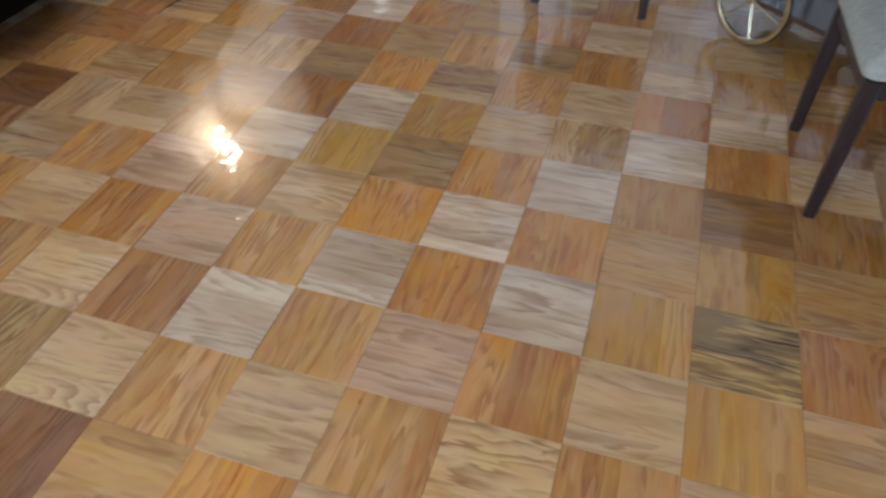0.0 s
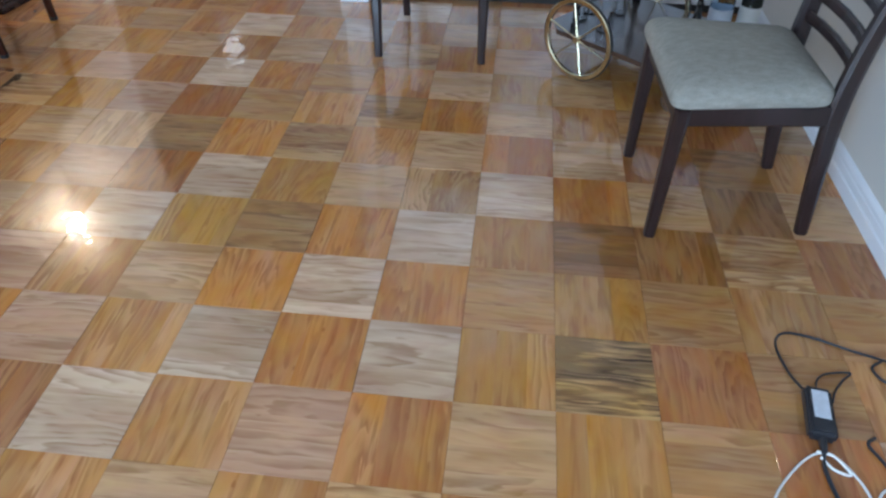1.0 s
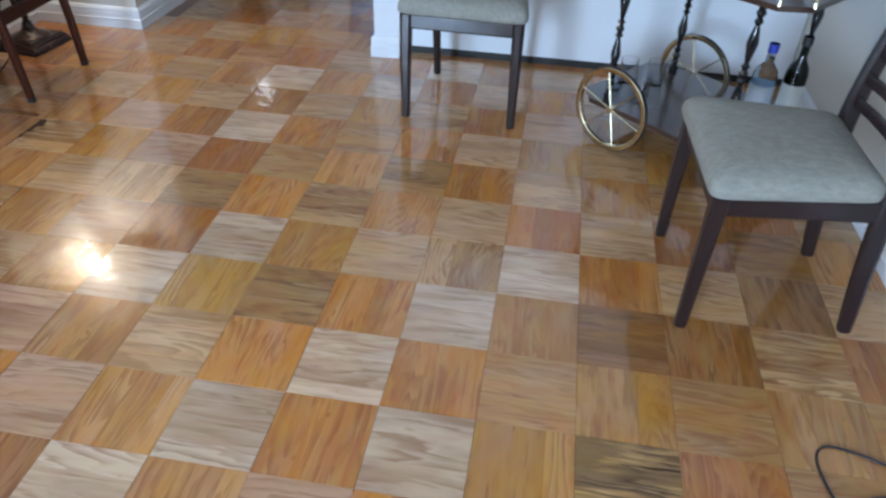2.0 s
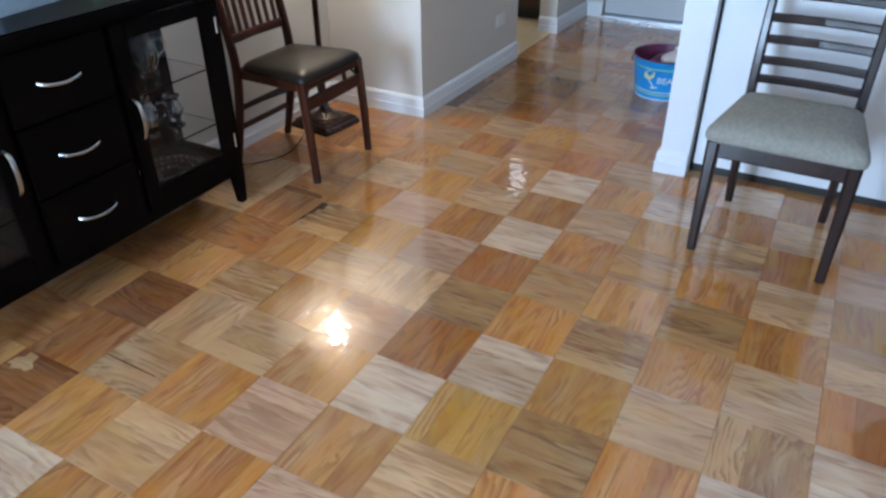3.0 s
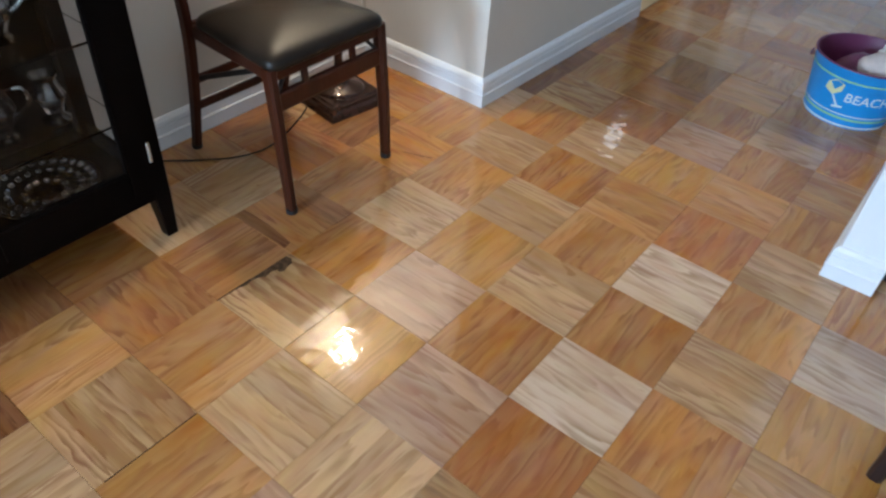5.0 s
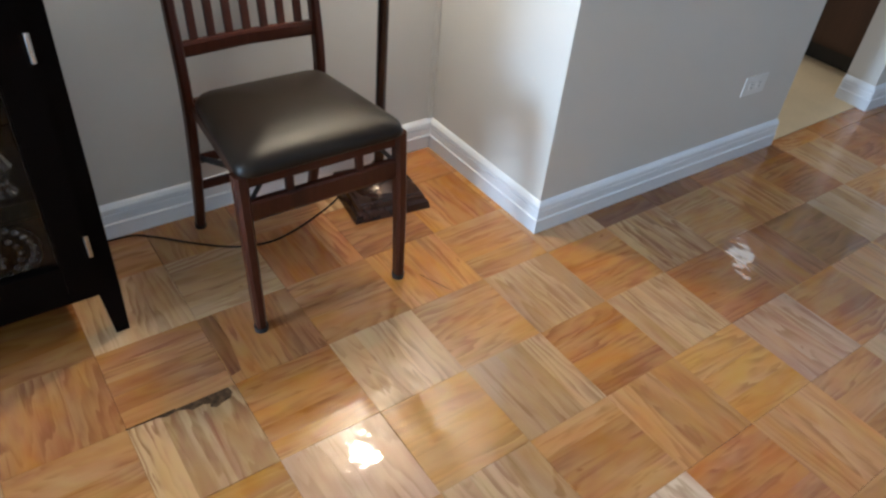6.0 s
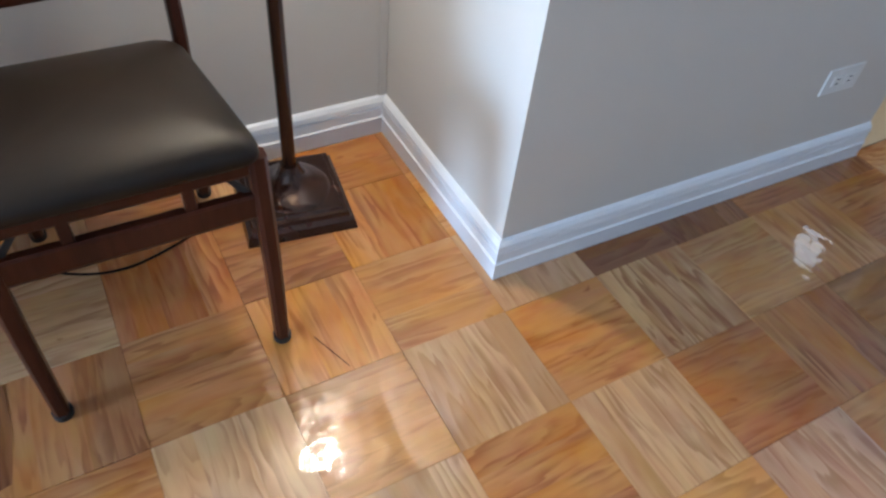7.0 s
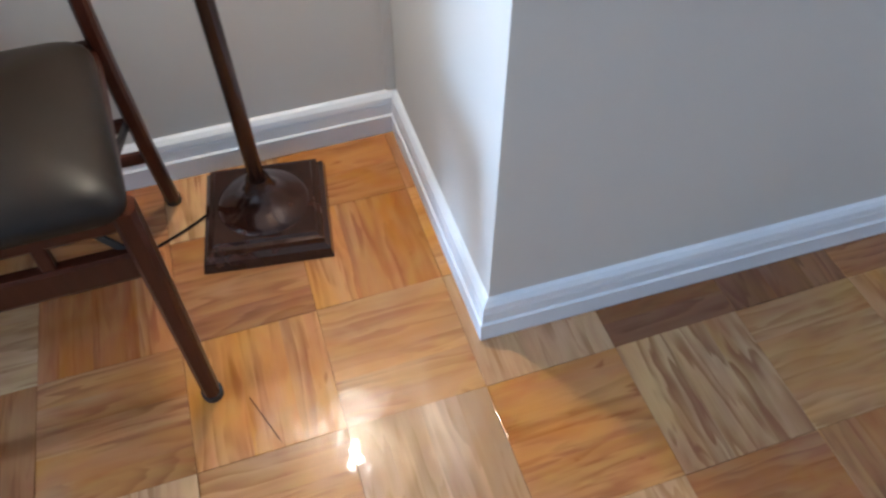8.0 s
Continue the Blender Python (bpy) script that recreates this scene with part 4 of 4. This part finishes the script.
text = bpy.data.curves.new("lettering", "FONT")
text.body, text.size, text.align_x, text.extrude = "BEACH", 0.047, "CENTER", 0.0004
carrier = new("lettering_source", text)
letters = bpy.data.meshes.new_from_object(carrier.evaluated_get(bpy.context.evaluated_depsgraph_get()))
bpy.data.objects.remove(carrier)
wrapped(letters.vertices, radians(-63), 0.098)
letters.materials.clear()
letters.materials.append(TINWHITE)
word = new("lettering", letters)
word.parent = bucket
word["label"] = "white letters BEACH"
for name, shape, mat in (
    ("painted_bowl", [(-0.038, 0.070), (-0.004, 0.056), (0.022, 0.078), (0.026, 0.104), (-0.006, 0.114), (-0.030, 0.096)], TINYELLOW),
    ("painted_stem", [(-0.006, 0.058), (0.002, 0.056), (0.026, 0.022), (0.020, 0.018)], TINWHITE),
    ("painted_foot", [(0.006, 0.012), (0.042, 0.020), (0.040, 0.027), (0.006, 0.020)], TINWHITE),
):
    bm = mesh()
    face = bm.faces.new([bm.verts.new((x, y, 0)) for x, y in shape])
    wrapped(bm.verts, radians(-104), 0.052)
    part(name, bm, mat, bucket)
for s in (0, 1):
    a0 = radians(-10 if s == 0 else 170)
    grip = [Vector(((RT + 0.006 + 0.006 * math.sin(math.pi * k / 10)) * math.cos(a0 + radians(-22 + 4.4 * k)), (RT + 0.006) * math.sin(a0 + radians(-22 + 4.4 * k)), BH - 0.02 + (0.045 if s == 0 else -0.045) * math.sin(math.pi * k / 10))) for k in range(11)]
    part("handle", sweep(mesh(), grip, 0.006, 0.006, (0, 0, 1), round_n=8), PURPLETIN, bucket, "plum wire handle", True)
bucket.matrix_world = pose(-0.962, 4.252, 0, 0, 0, 0)
lump = bmesh.new()
bmesh.ops.create_icosphere(lump, subdivisions=3, radius=0.086)
for v in lump.verts:
    v.co *= 1 + 0.22 * noise.noise(v.co * 17)
    v.co.z *= 0.75
cloth = tagged(part("crumpled_cloth", lump, POTTERY, None, "", True), "crumpled pinkish cloth in the bucket", "cloth")
cloth.location = (-0.895, 4.225, 0.180)
bag = bmesh.new()
bmesh.ops.create_icosphere(bag, subdivisions=3, radius=0.10)
for v in bag.verts:
    v.co *= 1 + 0.15 * noise.noise(v.co * 13)
fill = tagged(part("crumpled_bag", bag, PURPLETIN, None, "", True), "dark plum bag filling the bucket", "bag")
fill.location = (-0.965, 4.26, 0.108)
tube_thing = tagged(part("white_tube", lathe(mesh(), [(0, 0), (0.018, 0), (0.02, 0.05), (0.012, 0.056), (0.012, 0.075), (0, 0.076)], 16), WHITEPLASTIC, None, "", True), "white capped plastic tube in the bucket", "tube")
tube_thing.matrix_world = pose(-0.935, 4.335, 0.158, 8, 6, 0)

# cables and adapter by the wall
adapter = thing("power_adapter", Matrix(), "black power adapter with a pale label on the floor", "adapter")
part("case", block(mesh(), (-0.029, -0.074, 0.002), (0.029, 0.062, 0.034), 0.008, 3), PLASTICBLACK, adapter)
part("rating_label", block(mesh(), (-0.016, -0.030, 0.0338), (0.018, 0.046, 0.0348)), LABEL, adapter, "pale blue-grey label")
part("strain_relief", lathe(mesh(), [(0, 0), (0.010, 0), (0.006, 0.035), (0, 0.035)], 12), PLASTICBLACK, adapter).matrix_local = pose(0, -0.072, 0.016, 90, 0, 0)
adapter.matrix_world = pose(0.797, 1.082, 0, 0, 0, -9)


def cable(points, r, mat, label):
    return tagged(part("cable", sweep(mesh(), smooth_line(points, 8), 2 * r, 2 * r, (0, 0, 1), round_n=8), mat, None, "", True), label, "cable", "cables on the floor")


cable([(0.783, 1.138, 0.016), (0.766, 1.20, 0.006), (0.757, 1.285, 0.004), (0.785, 1.328, 0.004), (0.85, 1.322, 0.004), (0.93, 1.29, 0.004), (1.01, 1.262, 0.004), (1.085, 1.235, 0.004)], 0.0030, PLASTICBLACK, "thin black cable looping over the floor")
cable([(0.808, 1.143, 0.018), (0.822, 1.178, 0.012), (0.852, 1.205, 0.006), (0.908, 1.214, 0.006), (0.885, 1.190, 0.005), (0.858, 1.155, 0.005), (0.842, 1.12, 0.006)], 0.0024, PLASTICBLACK, "short black lead beside the adapter")
cable([(0.995, 1.262, 0.0045), (0.965, 1.235, 0.0045), (0.985, 1.195, 0.0045), (1.05, 1.175, 0.0045), (1.09, 1.165, 0.0045)], 0.0033, PLASTICBLACK, "black cable curling towards the wall")
cable([(0.782, 0.985, 0.016), (0.776, 0.95, 0.006), (0.780, 0.89, 0.005), (0.800, 0.80, 0.005), (0.83, 0.68, 0.005)], 0.0045, PLASTICBLACK, "thick black cord from the adapter")
cable([(0.905, 1.035, 0.0045), (0.885, 1.015, 0.0045), (0.905, 0.965, 0.0045), (0.91, 0.90, 0.0045), (0.93, 0.80, 0.0045)], 0.0033, PLASTICBLACK, "black cord on the parquet")
cable([(0.64, 0.80, 0.004), (0.660, 0.868, 0.004), (0.712, 0.935, 0.004), (0.765, 0.978, 0.006), (0.805, 0.972, 0.008), (0.838, 0.925, 0.004), (0.850, 0.875, 0.004), (0.86, 0.80, 0.004)], 0.0026, WHITEPLASTIC, "thin white cable looped on the floor")
cable([(0.772, 0.968, 0.011), (0.795, 0.945, 0.004), (0.825, 0.935, 0.006), (0.80, 0.972, 0.012), (0.768, 0.982, 0.010)], 0.003, WHITEPLASTIC, "small white cable loop beside the adapter")
cable([(0.85, 0.86, 0.004), (0.875, 0.90, 0.006), (0.925, 0.925, 0.004), (0.97, 0.91, 0.004), (0.93, 0.885, 0.006), (0.87, 0.87, 0.009), (0.85, 0.80, 0.004)], 0.0028, WHITEPLASTIC, "coiled white cable on the parquet")

# kitchen cabinet beyond the opening
kitchen = thing("kitchen_cabinet", Matrix(), "dark cherry kitchen base cabinet with a counter", "cabinet")
part("carcass", block(mesh(), (-3.3, 5.27, 0.09), (-2.02, 5.86, 0.86), 0.003), KITCHENWOOD, kitchen)
part("toe_kick", block(mesh(), (-3.3, 5.33, 0.003), (-2.02, 5.80, 0.09)), BLACKBASE, kitchen)
part("counter", block(mesh(), (-3.32, 5.24, 0.862), (-2.005, 5.87, 0.90), 0.006), STONETOP, kitchen, "speckled counter")
for x in (-3.28, -2.86, -2.44):
    part("door", block(mesh(), (x, 5.252, 0.11), (x + 0.40, 5.269, 0.68), 0.004), KITCHENWOOD, kitchen)
    part("drawer", block(mesh(), (x, 5.252, 0.70), (x + 0.40, 5.269, 0.84), 0.004), KITCHENWOOD, kitchen)

# ---- parquet blocks ----
P, OX, OY = 0.2286, -0.0012, 0.1147
# tones of the blocks, by row from y = OY + 3 P, by column from x = OX - 11 P
TONES = {
    3: "....o..PokOpyt..",
    4: "......koPOPySRt.",
    5: ".ropokopOPOtytt.",
    6: "..DppoPYGOPoBBwr",
    7: ".roWokDPypwPOpB.",
    8: "..roppGOWopRp.B.",
    9: "..rWykRtoGOpo...",
    10: ".prOkOPOtOpt....",
    11: "rRrpypOp........",
    12: ".rOopoPo........",
    13: "OOopOoRp........",
    14: "oypOpyoo........",
    15: "..MWRk..........",
    16: "..Mtr.p.........",
    17: "....Bo..........",
}
STRAY = {(-9, 6): "M", (-9, 4): "M", (-9, 5): "r", (-5, 1): "M", (-6, 2): "G", (-2, 2): "o", (-1, 2): "w"}
dice = random.Random(11)


def tile_mesh(cuts):
    """A block of strips laid side by side, grain along x; the strips lie flush, the block's rim is eased."""
    half, depth, b = P / 2 - 0.0003, 0.010, 0.0004
    verts, faces = [], []
    edges = [-1.0, *cuts, 1.0]
    for k, (a, c) in enumerate(zip(edges, edges[1:])):
        y0, y1, i = a * half, c * half, len(verts)
        lift = 0.00005 * math.sin(5.1 * k + 3 * len(cuts))
        b0, b1 = (b if k == 0 else 0.00008), (b if k == len(edges) - 2 else 0.00008)
        verts += [(-half, y0, -depth), (half, y0, -depth), (half, y1, -depth), (-half, y1, -depth)]
        verts += [(-half, y0, lift - b0), (half, y0, lift - b0), (half, y1, lift - b1), (-half, y1, lift - b1)]
        verts += [(-half + b, y0 + b0, lift), (half - b, y0 + b0, lift), (half - b, y1 - b1, lift), (-half + b, y1 - b1, lift)]
        for r in (0, 4):
            faces += [(i + r + q, i + r + (q + 1) % 4, i + r + 4 + (q + 1) % 4, i + r + 4 + q) for q in range(4)]
        faces.append((i + 8, i + 9, i + 10, i + 11))
    return verts, faces


CUTS = {2: (-0.28,), 3: (-0.42, 0.24), 4: (-0.52, 0.02, 0.55), 5: (-0.6, -0.18, 0.2, 0.58)}
SHAPES = {}
for strips in CUTS:
    me = bpy.data.meshes.new("block_%d_strips" % strips)
    me.from_pydata(*(lambda vf: (vf[0], [], vf[1]))(tile_mesh(CUTS[strips])))
    me.materials.append(WOOD["o"])
    SHAPES[strips] = me

rest = {}
for j in range(-17, 24):
    for i in range(-11, 6):
        x, y = OX + (i + 0.5) * P, OY + (j + 0.5) * P
        if j >= 15 and not -9 <= i <= -3 or i == 5 and j > -4:
            continue
        along_x = (i + j) % 2 == 1
        row = TONES.get(j, "")
        tone = row[i + 11] if row and i + 11 < len(row) else "."
        if tone == ".":
            tone = dice.choice("PppktpkW" if along_x else "OOoorRyOo") if j < 14 else dice.choice("ptkotr" if along_x else "OrrOoooR")
        tone = STRAY.get((i, j), tone)
        strips = dice.choice((2, 2, 3, 3, 4, 5))
        tip = [dice.gauss(0, 0.22), dice.gauss(0, 0.22)]
        m = pose(x, y, dice.uniform(-0.00015, 0.00015), tip[0], tip[1], (0 if along_x else 90) + (180 if dice.random() < 0.5 else 0))
        if j >= 2:
            tile = new("parquet_block", SHAPES[strips])
            tile.parent = floor
            tile.matrix_local = m
            tile.material_slots[0].link = "OBJECT"
            tile.material_slots[0].material = WOOD[tone]
        else:
            verts, faces = rest.setdefault(("x" if along_x else "y", tone), ([], []))
            base_v, base_f = tile_mesh(CUTS[strips])
            k = len(verts)
            turned = pose(0, 0, 0, 0, 0, 0 if along_x else -90) @ m
            verts += [tuple(turned @ Vector(v)) for v in base_v]
            faces += [tuple(q + k for q in f) for f in base_f]
for (way, tone), (verts, faces) in rest.items():
    me = bpy.data.meshes.new("parquet_blocks")
    me.from_pydata(verts, [], faces)
    me.materials.append(WOOD[tone])
    ob = tagged(new("parquet_blocks", me), kind="stuff")
    ob.parent = floor
    ob.matrix_local = pose(0, 0, 0, 0, 0, 0 if way == "x" else 90)

# a chipped edge and two open joints
for name, shape in (
    ("chipped_edge", [(-1.8290, 2.180), (-1.8285, 2.384), (-1.812, 2.388), (-1.799, 2.378), (-1.796, 2.360), (-1.790, 2.346), (-1.797, 2.334), (-1.806, 2.337), (-1.812, 2.322), (-1.808, 2.300), (-1.817, 2.290), (-1.823, 2.270), (-1.819, 2.250), (-1.8255, 2.232), (-1.8265, 2.196)]),
    ("dark_strip", [(-2.055, 2.401), (-2.055, 2.436), (-1.960, 2.440), (-1.885, 2.432), (-1.831, 2.425), (-1.831, 2.402), (-1.900, 2.404)]),
    ("open_joint", [(-1.6022, 1.735), (-1.5992, 1.735), (-1.5995, 1.940), (-1.6018, 1.940)]),
    ("open_joint", [(-1.829, 1.3505), (-1.700, 1.3475), (-1.605, 1.3455), (-1.605, 1.3430), (-1.700, 1.3440), (-1.829, 1.3470)]),
    ("worn_patch", [(-2.050, 1.186), (-2.032, 1.190), (-2.020, 1.174), (-1.992, 1.190), (-1.972, 1.186), (-1.962, 1.208), (-1.985, 1.222), (-1.990, 1.246), (-2.030, 1.250), (-2.028, 1.228), (-2.046, 1.214)]),
    ("open_joint", [(-1.8305, 2.17), (-1.8275, 2.17), (-1.8275, 2.27), (-1.8305, 2.27)]),
    ("open_joint", [(-1.930, 2.9500), (-1.846, 2.9828), (-1.838, 2.9868), (-1.846, 2.9848), (-1.929, 2.9522)]),
):
    bm = mesh()
    prism(bm, shape, 0.0002, 0.0005)
    part(name, bm, {"chipped_edge": CHIP, "dark_strip": WOOD["M"], "worn_patch": WOOD["p"]}.get(name, SUBFLOOR), floor, {"worn_patch": "pale patch worn through the stain", "dark_strip": "dark umber strip let into a block"}.get(name, "dark worn gap between blocks"))
